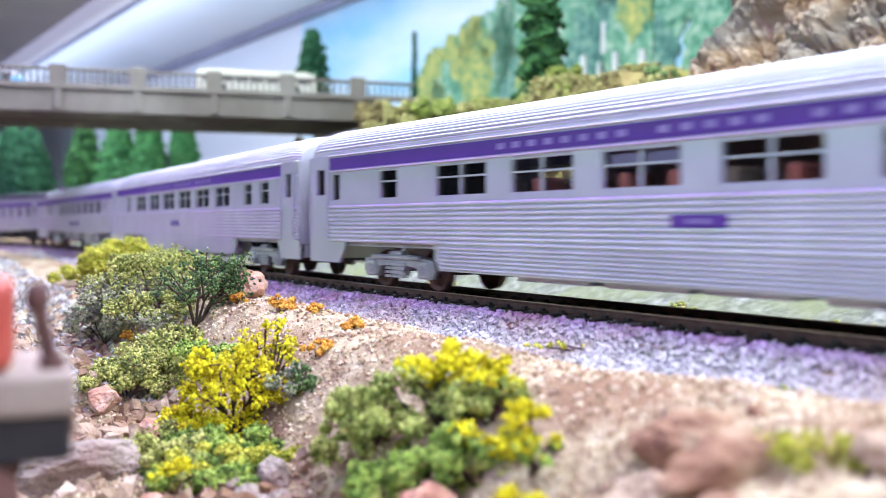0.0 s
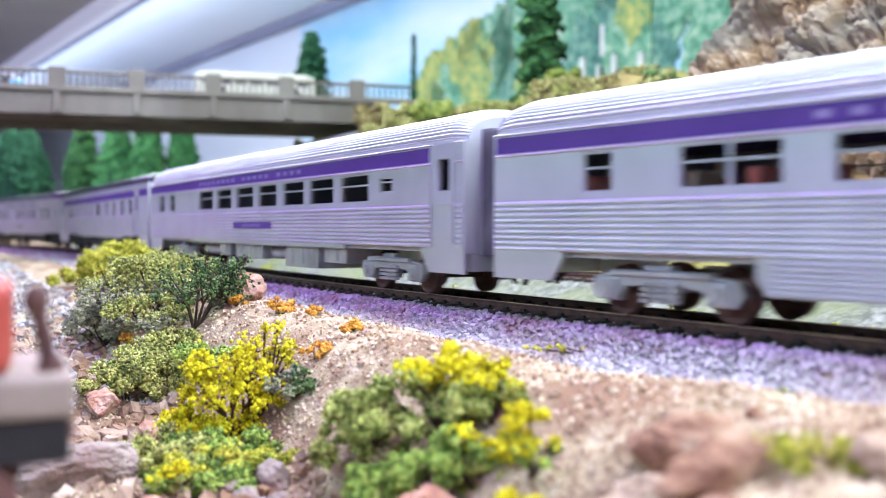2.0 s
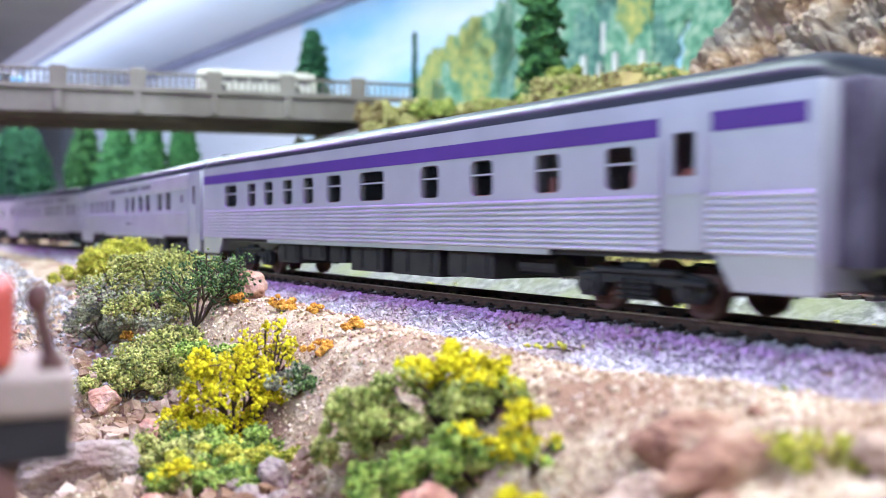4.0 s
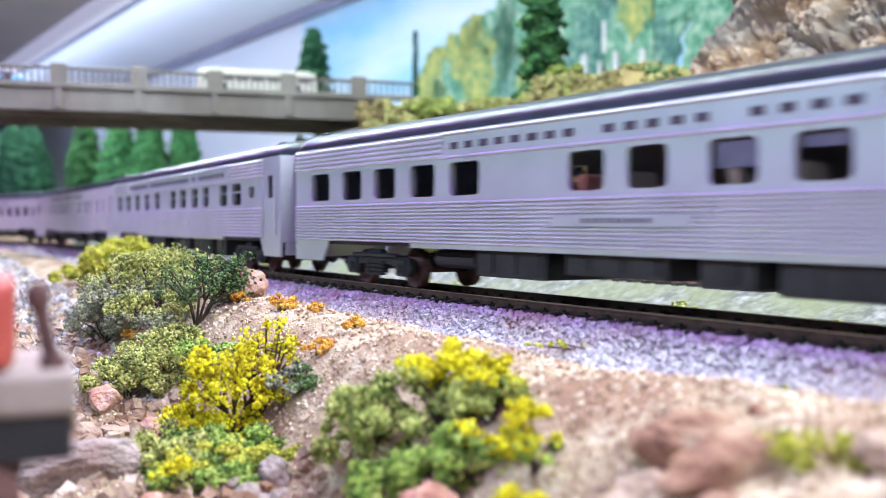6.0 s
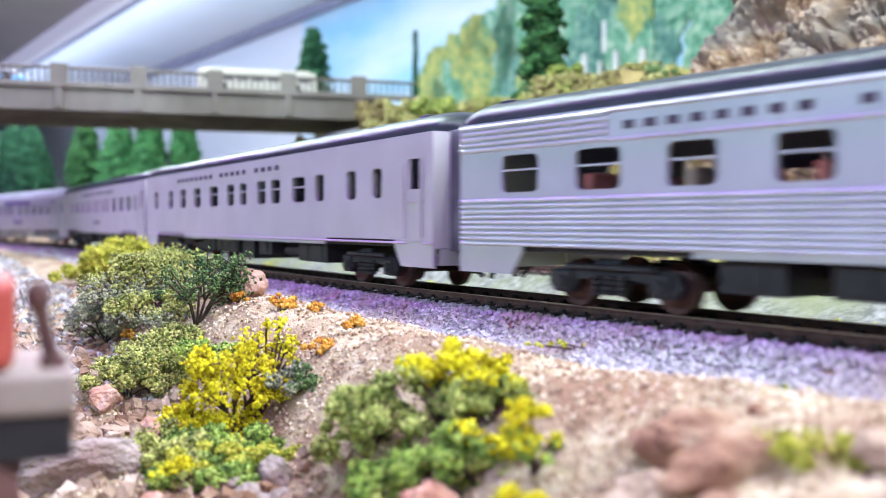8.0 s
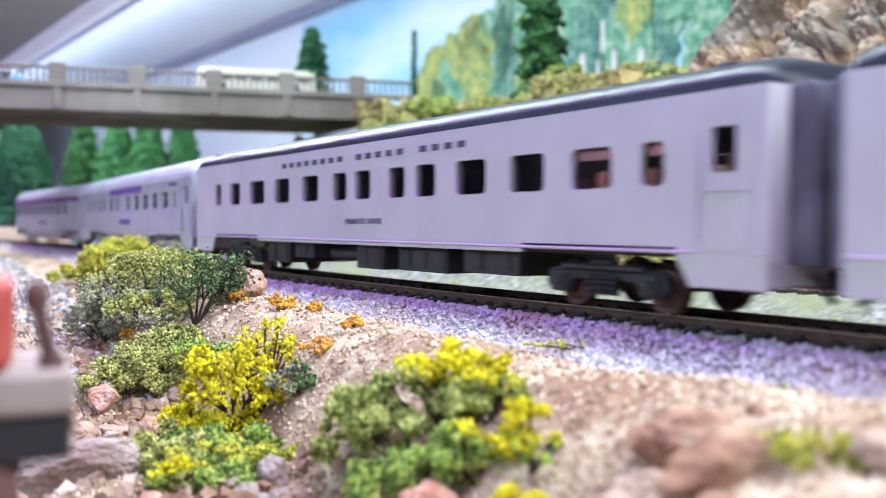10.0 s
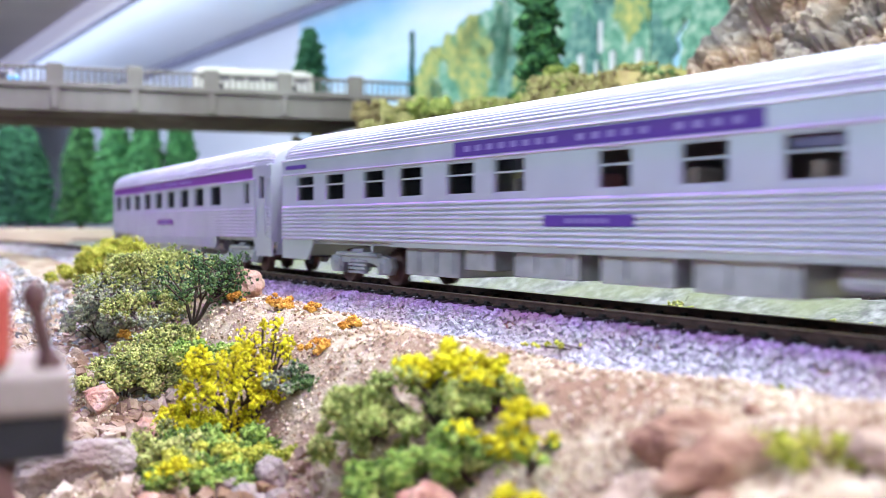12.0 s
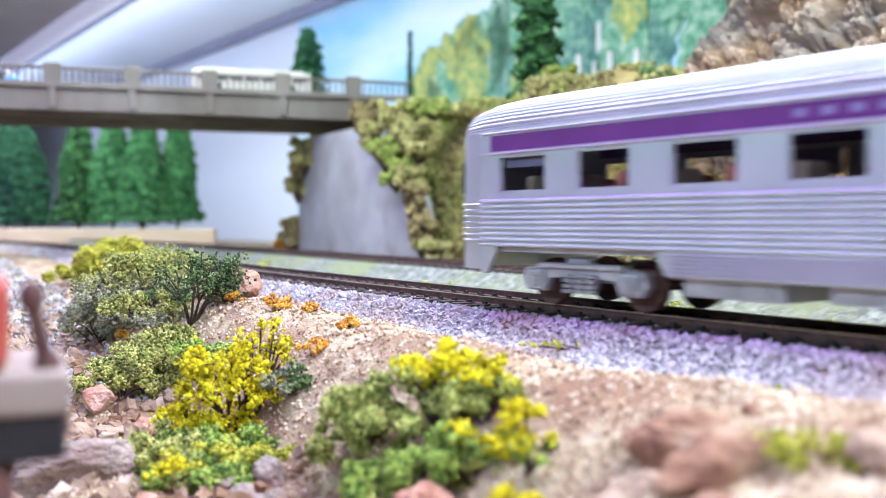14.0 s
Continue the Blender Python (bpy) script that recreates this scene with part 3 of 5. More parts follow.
def bridge():
    br = empty("road_bridge", "weathered grey-brown concrete road bridge with balustrades", "bridge", "", BR_M)
    x0, x1, w = -0.34, 0.262, 0.125
    bm = bmesh.new()
    box(bm, x0, x1, 0.001, w - 0.001, 0.1105, 0.1145)
    part("deck", bm, CONCRETE, br)
    for y0 in (0.0, 0.037, 0.080, w - 0.008):
        part("girder", box(bmesh.new(), x0, x1, y0 + 0.001, y0 + 0.008, 0.0955, 0.1103, 0.0006), CONCRETE, br)
    for y0 in (-0.0015, w - 0.005):
        part("kerb", box(bmesh.new(), x0, x1 + 0.025, y0, y0 + 0.0065, 0.1112, 0.1150, 0.0004), CONCRETE, br)
    pitch, first = 0.0523, 0.0335
    bal = bpy.data.meshes.new("baluster")
    b = bmesh.new()
    for z0, z1, r0, r1 in ((0.1150, 0.1165, 0.0009, 0.0007), (0.1165, 0.1195, 0.0006, 0.0009), (0.1195, 0.1225, 0.0009, 0.0005), (0.1225, 0.1238, 0.0007, 0.0008)):
        rod(b, (0, 0, z0), (0, 0, z1), r0, r1, 6)
    b.to_mesh(bal)
    b.free()
    for y0 in (0.0018, w - 0.0018):
        rail = part("handrail", box(bmesh.new(), x0, x1 + 0.025, y0 - 0.0016, y0 + 0.0016, 0.1238, 0.1258, 0.0004), CONCRETE, br)
        for k in range(-7, 5):
            xp = first + k * pitch
            bm = box(bmesh.new(), xp - 0.0058, xp + 0.0058, y0 - 0.0030, y0 + 0.0030, 0.1110, 0.1272, 0.0006)
            box(bm, xp - 0.0050, xp + 0.0050, y0 - 0.0024, y0 + 0.0024, 0.1272, 0.1280, 0.0003)
            if y0 < 0.05:
                box(bm, xp - 0.0025, xp + 0.0025, y0 - 0.0030, y0 + 0.003, 0.0975, 0.1110, 0.0003)
            part("post", bm, CONCRETE, br)
            for q in range(9):
                xb = xp + 0.0085 + q * (pitch - 0.017) / 8
                if x0 < xb < x1 + 0.024:
                    o = link("baluster", bal, CONCRETE, br)
                    o.matrix_basis = pose(xb, y0, 0)
    return br


bridge()


def abutment():
    ab = empty("bridge_abutment", "pale grey concrete bridge abutment wall", "abutment")
    outline = [(0.695, -0.012), (0.695, 0.0846), (0.566, 0.0846), (0.552, 0.072), (0.535, 0.058), (0.512, 0.043), (0.498, 0.028), (0.492, -0.012)]
    bm = bmesh.new()
    rings = []
    for k in range(41):
        s_ = 0.492 + 0.203 * k / 40
        top = float(np.interp(s_, [q[0] for q in outline[:0:-1]], [q[1] for q in outline[:0:-1]]))
        x, y, h = on_line(s_, 0.15)
        rings.append([bm.verts.new((x + u * math.cos(h), y + u * math.sin(h), w)) for u, w in ((0, -0.012), (0.012, -0.012), (0.012, top), (0, top))])
    for a, b in zip(rings, rings[1:]):
        for i in range(4):
            bm.faces.new((a[i], a[(i + 1) % 4], b[(i + 1) % 4], b[i]))
    bm.faces.new(rings[0])
    bm.faces.new(rings[-1][::-1])
    bmesh.ops.recalc_face_normals(bm, faces=bm.faces)
    part("wall", bm, ABUT, ab)


abutment()


def tan_board():
    ob = part("edge_board", box(bmesh.new(), -0.9, 0.0, 0, 0.02, -0.011, 0.0125, 0.001), BOARD)
    ob.matrix_basis = pose(-0.262, 1.10, 0, 0, 0, 5)
    tagged(ob, "long tan wooden edging board behind the tracks", "board")


tan_board()


# ================= the train =================
MM = 0.001
HALF = 17.5          # half a car's width
FLOOR_Z = 12.0


def side_wall(bm, x, y0, y1, z0, z1, holes, depth):
    """A wall in the plane x with window openings through it; depth is the reveal's signed depth."""
    ys = sorted({y0, y1, *[h[0] for h in holes], *[h[1] for h in holes]})
    zs = sorted({z0, z1, *[h[2] for h in holes], *[h[3] for h in holes]})

    def inside(y, z):
        return any(h[0] < y < h[1] and h[2] < z < h[3] for h in holes)

    grid = {(i, j): bm.verts.new((x * MM, y * MM, z * MM)) for i, y in enumerate(ys) for j, z in enumerate(zs)}
    for i in range(len(ys) - 1):
        for j in range(len(zs) - 1):
            if not inside((ys[i] + ys[i + 1]) / 2, (zs[j] + zs[j + 1]) / 2):
                f = (grid[i, j], grid[i + 1, j], grid[i + 1, j + 1], grid[i, j + 1])
                bm.faces.new(f if x > 0 else f[::-1])
    for a, b, c, d in holes:
        ring = [(a, c), (b, c), (b, d), (a, d)]
        out = [bm.verts.new((x * MM, y * MM, z * MM)) for y, z in ring]
        inn = [bm.verts.new(((x + depth) * MM, y * MM, z * MM)) for y, z in ring]
        for k in range(4):
            bm.faces.new((out[k], out[(k + 1) % 4], inn[(k + 1) % 4], inn[k]))


def roof_outline(ribs, half, eave, top):
    """Half-round roof section from one eave to the other; ribs give it its fluting."""
    n = 120 if ribs else 24
    pts = []
    for i in range(n + 1):
        a = math.pi * i / n
        c, s = math.cos(a), math.sin(a)
        px_ = -half * (abs(c) ** 0.78) * (1 if c > 0 else -1)
        pz = eave + (top - eave) * (abs(s) ** 0.80)
        if ribs and 2 < i < n - 2:
            bulge = (-0.20, 0.14, 0.26, 0.14)[i % 4]
            px_, pz = px_ - bulge * c * 0.8, pz + bulge * s
        pts.append((px_, pz))
    return pts


def loft(bm, sections, cap=True):
    rings = [[bm.verts.new((x * MM, y * MM, z * MM)) for x, z in pts] for y, pts in sections]
    n = len(rings[0])
    for a, b in zip(rings, rings[1:]):
        for i in range(n - 1):
            bm.faces.new((a[i], b[i], b[i + 1], a[i + 1]))
    if cap:
        bm.faces.new(rings[0])
        bm.faces.new(rings[-1][::-1])
    return rings


PANES = {}


def pane_mesh(w, h, kind):
    key = (round(w, 1), round(h, 1), kind)
    if key not in PANES:
        bm = bmesh.new()
        if kind == "pane":
            box(bm, -0.15 * MM, 0.15 * MM, -w / 2 * MM, w / 2 * MM, -h / 2 * MM, h / 2 * MM)
        elif kind == "frame":
            t = 0.45
            for a, b, c, d in ((-w / 2, w / 2, -h / 2, -h / 2 + t), (-w / 2, w / 2, h / 2 - t, h / 2), (-w / 2, -w / 2 + t, -h / 2 + t, h / 2 - t), (w / 2 - t, w / 2, -h / 2 + t, h / 2 - t)):
                box(bm, -0.3 * MM, 0.3 * MM, a * MM, b * MM, c * MM, d * MM)
        elif kind == "round_frame":
            for sy in (-1, 1):
                for sz in (-1, 1):
                    corner = [(sy * w / 2, sz * h / 2)] + [(sy * (w / 2 - 1.5 + 1.5 * math.sin(q)), sz * (h / 2 - 1.5 + 1.5 * math.cos(q))) for q in (0, 0.4, 0.785, 1.17, 1.5708)]
                    a = [bm.verts.new((-0.3 * MM, y * MM, z * MM)) for y, z in corner]
                    b = [bm.verts.new((0.3 * MM, y * MM, z * MM)) for y, z in corner]
                    bm.faces.new(a)
                    bm.faces.new(b[::-1])
                    for i in range(6):
                        bm.faces.new((a[i], a[(i + 1) % 6], b[(i + 1) % 6], b[i]))
            bmesh.ops.recalc_face_normals(bm, faces=bm.faces)
        elif kind == "sash":
            box(bm, -0.3 * MM, 0.3 * MM, -w / 2 * MM, w / 2 * MM, -0.22 * MM, 0.22 * MM)
        elif kind == "mullion":
            box(bm, -0.3 * MM, 0.3 * MM, -0.4 * MM, 0.4 * MM, -h / 2 * MM, h / 2 * MM)
        else:
            box(bm, -0.15 * MM, 0.15 * MM, -w / 2 * MM, w / 2 * MM, -h / 2 * MM, h / 2 * MM)
        me = bpy.data.meshes.new(kind)
        bm.to_mesh(me)
        bm.free()
        PANES[key] = me
    return PANES[key]


def build_truck(car, y, silver, rng):
    mat = UNDER_SILVER if silver else UNDER_BLACK
    tk = part("truck", box(bmesh.new(), -7 * MM, 7 * MM, (y - 5) * MM, (y + 5) * MM, 5.2 * MM, 8.5 * MM, 0.4 * MM), mat, car, "cast side-frame truck")
    for sx in (-1, 1):
        bm = bmesh.new()
        x0, x1 = sx * 12.2, sx * 14.0
        xa, xb = min(x0, x1) * MM, max(x0, x1) * MM
        prof = [(-18, 5.5), (-17, 8.2), (-11, 9.0), (11, 9.0), (17, 8.2), (18, 5.5), (16.3, 3.4), (10.6, 3.4), (9.4, 6.3), (4.4, 6.6), (3.4, 4.0), (-3.4, 4.0), (-4.4, 6.6), (-9.4, 6.3), (-10.6, 3.4), (-16.3, 3.4)]
        a = [bm.verts.new((xa, (y + p) * MM, q * MM)) for p, q in prof]
        b = [bm.verts.new((xb, (y + p) * MM, q * MM)) for p, q in prof]
        n = len(prof)
        for i in range(n):
            bm.faces.new((a[i], a[(i + 1) % n], b[(i + 1) % n], b[i]))
        bm.faces.new(a)
        bm.faces.new(b[::-1])
        part("side_frame", bm, mat, tk)
        for q in (-13.2, 13.2):
            bm = box(bmesh.new(), sx * 13.9 * MM - 0.9 * MM, sx * 13.9 * MM + 0.9 * MM, (y + q - 2.4) * MM, (y + q + 2.4) * MM, 3.6 * MM, 8.0 * MM, 0.5 * MM)
            rod(bm, (sx * 14.2 * MM, (y + q) * MM, 5.6 * MM), (sx * 15.4 * MM, (y + q) * MM, 5.6 * MM), 1.5 * MM, 1.2 * MM, 10)
            part("journal_box", bm, mat, tk)
        for q in (-3.4, 0, 3.4):
            bm = bmesh.new()
            for k in range(4):
                rod(bm, (sx * 14.3 * MM, (y + q) * MM, (3.4 + k * 1.1) * MM), (sx * 14.3 * MM, (y + q) * MM, (4.1 + k * 1.1) * MM), 1.25 * MM, 1.25 * MM, 8)
            part("spring", bm, mat, tk)
        part("brake_rod", rod(bmesh.new(), (sx * 14.6 * MM, (y - 12) * MM, 8.9 * MM), (sx * 14.6 * MM, (y + 12) * MM, 8.9 * MM), 0.7 * MM, 0.7 * MM, 6), mat, tk)
        part("brake_cylinder", rod(bmesh.new(), (sx * 13.2 * MM, (y - 2.5) * MM, 9.4 * MM), (sx * 13.2 * MM, (y + 4) * MM, 9.4 * MM), 1.3 * MM, 1.3 * MM, 10), mat, tk)
    for q in (-13.2, 13.2):
        bm = bmesh.new()
        for sx in (-1, 1):
            rod(bm, (sx * 7.6 * MM, (y + q) * MM, 5.25 * MM), (sx * 9.9 * MM, (y + q) * MM, 5.25 * MM), 5.25 * MM, 5.0 * MM, 20)
        rod(bm, (-8 * MM, (y + q) * MM, 5.25 * MM), (8 * MM, (y + q) * MM, 5.25 * MM), 1.0 * MM, 1.0 * MM, 8)
        part("wheelset", bm, RUST, tk, "rusty spoked-less steel wheelset")


def letters(car, near, y0, y1, z, height, text, mat):
    """Lettering as plain bars: one bar for each letter."""
    n = len(text)
    step = (y1 - y0) / n
    bm = bmesh.new()
    for i, ch in enumerate(text[::-1] if near < 0 else text):
        if ch != " ":
            c = y0 + (i + 0.5) * step
            h = height / 2
            xs = sorted((near * (HALF + 0.05), near * (HALF + 0.33)))
            bars = [(c - step * 0.24, c + step * 0.24, z - h * 0.85, z + h * 0.85)]
            for p, q, r, s in bars:
                box(bm, xs[0] * MM, xs[1] * MM, p * MM, q * MM, r * MM, s * MM)
    part("lettering", bm, mat, car)


def words(car, near, y_mid, z, size, text, mat):
    cu = bpy.data.curves.new("name_lettering", "FONT")
    cu.body, cu.size, cu.align_x, cu.align_y, cu.extrude = text, size * MM, "CENTER", "CENTER", 0.00008
    cu.space_character = 1.35
    cu.materials.append(mat)
    ob = new("name_lettering", cu)
    ob.parent = car
    ob.matrix_basis = pose(near * (HALF + 0.30) * MM, y_mid * MM, z * MM, 90, 0, -90 if near < 0 else 90)
    return ob


def build_car(spec, label):
    """One car. u runs in millimetres from the rear end; the car's own y is 146.5 - u."""
    rng = np.random.default_rng(spec["seed"])
    car = empty("passenger_car", label, "railway car", "cars of the passenger train")
    silver, smooth = spec["silver"], spec.get("smooth", False)
    side_mat = GREY_SIDE if smooth else SILVER
    under = UNDER_SILVER if silver else UNDER_BLACK
    u0, u1 = spec.get("ends", (3.2, 293.2))
    Y = lambda u: 146.5 - u
    skirt = spec.get("skirt", 11.5)
    eave = 38.0 if silver else 40.6
    top = 46.6
    wz0, wz1 = spec.get("win_z", (24.6, 32.8))
    doors = [(a + 2.5, b + 2.5) for a, b in spec["doors"]]
    wins = [(a, b, wz0, wz1) for a, b in spec["wins"]] + [(a, b, 27.0, 31.2) for a, b in spec.get("small", [])]
    door_holes = [((a + b) / 2 - 3.1, (a + b) / 2 + 3.1, 26.2, 34.6) for a, b in doors]
    round_rear = spec.get("round_rear", False)
    ua = u0 + (12 if round_rear else 0)
    holes = [(Y(b), Y(a), c, d) for a, b, c, d in wins + door_holes]
    trucks = spec.get("trucks", (48, 250))
    cut = 23
    # sides
    for near in (-1, 1):
        bm = bmesh.new()
        side_wall(bm, near * HALF, Y(u1), Y(ua), FLOOR_Z + 1.5, eave, holes, -near * 1.2)
        lo = skirt if skirt < 11 else 11.5
        for a, b in ((ua, trucks[0] - cut), (trucks[0] + cut, trucks[1] - cut), (trucks[1] + cut, u1)):
            if b > a:
                xs = sorted((near * HALF, near * (HALF - 0.8)))
                end = a == ua or b == u1
                z_low = 6.6 if end else lo
                bev = 5.0 if end else 3.0
                if z_low < 11:
                    ch = [(Y(a), FLOOR_Z + 1.5), (Y(a), z_low + (0 if a == ua else bev)), (Y(a) - (0 if a == ua else bev * 0.7), z_low), (Y(b) + (0 if b == u1 else bev * 0.7), z_low), (Y(b), z_low + (0 if b == u1 else bev)), (Y(b), FLOOR_Z + 1.5)]
                else:
                    ch = [(Y(a), FLOOR_Z + 1.5), (Y(a), z_low), (Y(b), z_low), (Y(b), FLOOR_Z + 1.5)]
                f = [bm.verts.new((xs[0] * MM, y * MM, z * MM)) for y, z in ch]
                g = [bm.verts.new((xs[1] * MM, y * MM, z * MM)) for y, z in ch]
                n = len(ch)
                bm.faces.new(f)
                bm.faces.new(g[::-1])
                for i in range(n):
                    bm.faces.new((f[i], f[(i + 1) % n], g[(i + 1) % n], g[i]))
        bmesh.ops.remove_doubles(bm, verts=bm.verts, dist=0.000002)
        bmesh.ops.recalc_face_normals(bm, faces=bm.faces)
        part("body_side", bm, side_mat, car)
    # roof
    ribs = silver
    full = roof_outline(ribs, HALF, eave, top)
    low = roof_outline(ribs, HALF - 0.4, eave, top - 1.0)
    lower = roof_outline(ribs, HALF - 1.2, eave, top - 2.2)
    sections = [(Y(u1), lower), (Y(u1 - 2), low), (Y(u1 - 6), full), (Y(u0 + 6), full), (Y(u0 + 2), low), (Y(u0), lower)]
    if round_rear:
        sections = sections[:3] + [(Y(u0 + 22), full), (Y(u0 + 12), roof_outline(ribs, HALF - 0.3, eave, top - 0.4)), (Y(u0 + 6), roof_outline(False, HALF - 1.2, eave, top - 1.6) if not ribs else roof_outline(ribs, HALF - 1.2, eave, top - 1.6)),
                                   (Y(u0 + 2.2), roof_outline(ribs, HALF - 3.4, eave, top - 3.6)), (Y(u0), roof_outline(ribs, HALF - 6.5, eave - 0.4, top - 6.8))]
    bm = bmesh.new()
    loft(bm, sections)
    part("roof", bm, SILVER_ROOF if silver else BLACK_ROOF, car, "" if silver else "black painted roof", smooth=not ribs)
    # ends
    for u, way in ((u0, 1), (u1, -1)):
        if round_rear and way == 1:
            bm = bmesh.new()
            prof = [(12, HALF), (6, HALF - 1.0), (2.2, HALF - 3.2), (0.3, HALF - 6.4), (0, HALF - 9.5)]
            ring = [(Y(u0 + a), h) for a, h in prof] + [(Y(u0 + a), -h) for a, h in prof[::-1]]
            for z0, z1 in ((7.5, eave),):
                lo_ = [bm.verts.new((x * MM, y * MM, z0 * MM)) for y, x in ring]
                hi_ = [bm.verts.new((x * MM, y * MM, z1 * MM)) for y, x in ring]
                for i in range(len(ring) - 1):
                    bm.faces.new((lo_[i], lo_[i + 1], hi_[i + 1], hi_[i]))
            part("rounded_end", bm, side_mat, car, "rounded tail end", smooth=True)
            bm = bmesh.new()
            box(bm, -3.2 * MM, 3.2 * MM, Y(u0 - 0.2) * MM, Y(u0 + 0.6) * MM, 14 * MM, 34 * MM, 0.2 * MM)
            part("end_door", bm, side_mat, car)
            for sx in (-1, 1):
                bm = box(bmesh.new(), (sx * 12.6 - 1.6) * MM, (sx * 12.6 + 1.6) * MM, Y(u0 + 1.2) * MM, Y(u0 + 2.2) * MM, 25 * MM, 32 * MM)
                part("end_window", bm, DARK_GLASS, car)
            for z in range(7):
                bm = bmesh.new()
                for (ya, xa), (yb, xb) in zip(ring, ring[1:]):
                    rod(bm, (xa * 1.01 * MM, ya * MM, (14 + z * 1.35) * MM), (xb * 1.01 * MM, yb * MM, (14 + z * 1.35) * MM), 0.35 * MM, 0.35 * MM, 5)
                part("end_flute", bm, side_mat, car)
            continue
        bm = bmesh.new()
        ya, yb = sorted((Y(u), Y(u + way * 1.2)))
        box(bm, -(HALF - 0.02) * MM, (HALF - 0.02) * MM, ya * MM, yb * MM, 11.5 * MM, eave * MM)
        part("end_wall", bm, side_mat, car)
        for k in range(4):
            bm = bmesh.new()
            p = u - way * (0.4 + k * 1.3)
            box(bm, (-12.5 + 0.6 * (k % 2)) * MM, (12.5 - 0.6 * (k % 2)) * MM, (Y(p) - 0.55) * MM, (Y(p) + 0.55) * MM, 11 * MM, (41 - 0.5 * (k % 2)) * MM, 0.2 * MM)
            part("diaphragm_fold", bm, DIAPHRAGM, car)
        part("end_sill", box(bmesh.new(), -15.5 * MM, 15.5 * MM, ya * MM, yb * MM, 7.2 * MM, 11.4 * MM, 0.2 * MM), side_mat, car)
        part("coupler", box(bmesh.new(), -2 * MM, 2 * MM, (Y(u - way * 2.5) - 3.5) * MM, (Y(u - way * 2.5) + 3.5) * MM, 6.4 * MM, 9.6 * MM, 0.4 * MM), UNDER_BLACK, car)
        for sx in (-1, 1):
            part("steam_hose", rod(bmesh.new(), (sx * 6 * MM, Y(u) * MM, 9 * MM), (sx * 5 * MM, Y(u - way * 3.5) * MM, 4.5 * MM), 0.7 * MM, 0.7 * MM, 6), UNDER_BLACK, car)
    # floor, interior
    part("floor", box(bmesh.new(), -(HALF - 1.4) * MM, (HALF - 1.4) * MM, Y(u1 - 1.3) * MM, Y(u0 + (8 if round_rear else 1.3)) * MM, 11.6 * MM, 13.4 * MM), under, car)
    part("interior_floor", box(bmesh.new(), -(HALF - 1.5) * MM, (HALF - 1.5) * MM, Y(u1 - 2) * MM, Y(u0 + 9) * MM, 17.6 * MM, 18.4 * MM), INTERIOR, car)
    part("partition", box(bmesh.new(), 4.0 * MM, 4.7 * MM, Y(u1 - 40) * MM, Y(u0 + 120) * MM, 18.5 * MM, 36.5 * MM), INTERIOR, car)
    for u in range(int(u0) + 26, int(u1) - 28, 13):
        for x in (-11.5, 9.5):
            bm = box(bmesh.new(), (x - 4) * MM, (x + 4) * MM, Y(u + 2) * MM, Y(u - 0.6) * MM, 18.5 * MM, 28.2 * MM, 0.8 * MM)
            box(bm, (x - 4) * MM, (x + 4) * MM, Y(u + 7) * MM, Y(u + 2) * MM, 18.5 * MM, 22.2 * MM, 0.6 * MM)
            part("seat", bm, SEAT if rng.random() < 0.6 else INTERIOR, car)
    # fluting
    def ridges(name, z0, z1, n, spans):
        for near in (-1, 1):
            for a, b in spans:
                for k in range(n):
                    bm = bmesh.new()
                    z = z0 + (z1 - z0) * (k + 0.5) / n
                    h = (z1 - z0) / n * 0.43
                    arc = [(math.pi * (q / 6 - 0.5)) for q in range(7)]
                    prism(bm, [(near * (HALF - 0.05 + 0.62 * math.cos(q)) * MM, (z + h * math.sin(q)) * MM) for q in arc], Y(b) * MM, Y(a) * MM)
                    bmesh.ops.recalc_face_normals(bm, faces=bm.faces)
                    part(name, bm, side_mat, car)

    stripe = spec.get("stripe", [])
    plates = spec.get("plates", [])
    spans, at_u = [], ua + 0.5
    for a, b in sorted(doors):
        if a - at_u > 2:
            spans.append((at_u, a - 0.6))
        at_u = b + 0.6
    if u1 - at_u > 3:
        spans.append((at_u, u1 - 0.5))
    if not smooth:
        ridges("flute", 12.6, 23.4, spec.get("flutes", 9), spans)
        if skirt < 11:
            ridges("skirt_flute", skirt + 0.3, 12.4, 6, [(max(a, trucks[0] + cut + 3), min(b, trucks[1] - cut - 3)) for a, b in spans if min(b, trucks[1] - cut - 3) > max(a, trucks[0] + cut + 3)])
        if not silver and not stripe:
            p0, p1 = spec.get("board", (0, 0))
            for a, b in spans:
                for q0, q1 in ((a, min(b, p0)), (max(a, p1), b)):
                    if q1 - q0 > 2:
                        ridges("upper_flute", 33.8, 40.2, 5, [(q0, q1)])
            if p1 > p0:
                ridges("letterboard_moulding", 33.6, 34.6, 1, [(p0, p1)])
                ridges("letterboard_moulding", 39.3, 40.3, 1, [(p0, p1)])
    else:
        ridges("belt_rail", 12.3, 13.1, 1, spans)
    # belt mouldings of the silver cars
    if silver:
        for z in (33.3, 37.9):
            ridges("belt_moulding", z - 0.35, z + 0.35, 1, spans)
    band = spec.get("band", PURPLE)
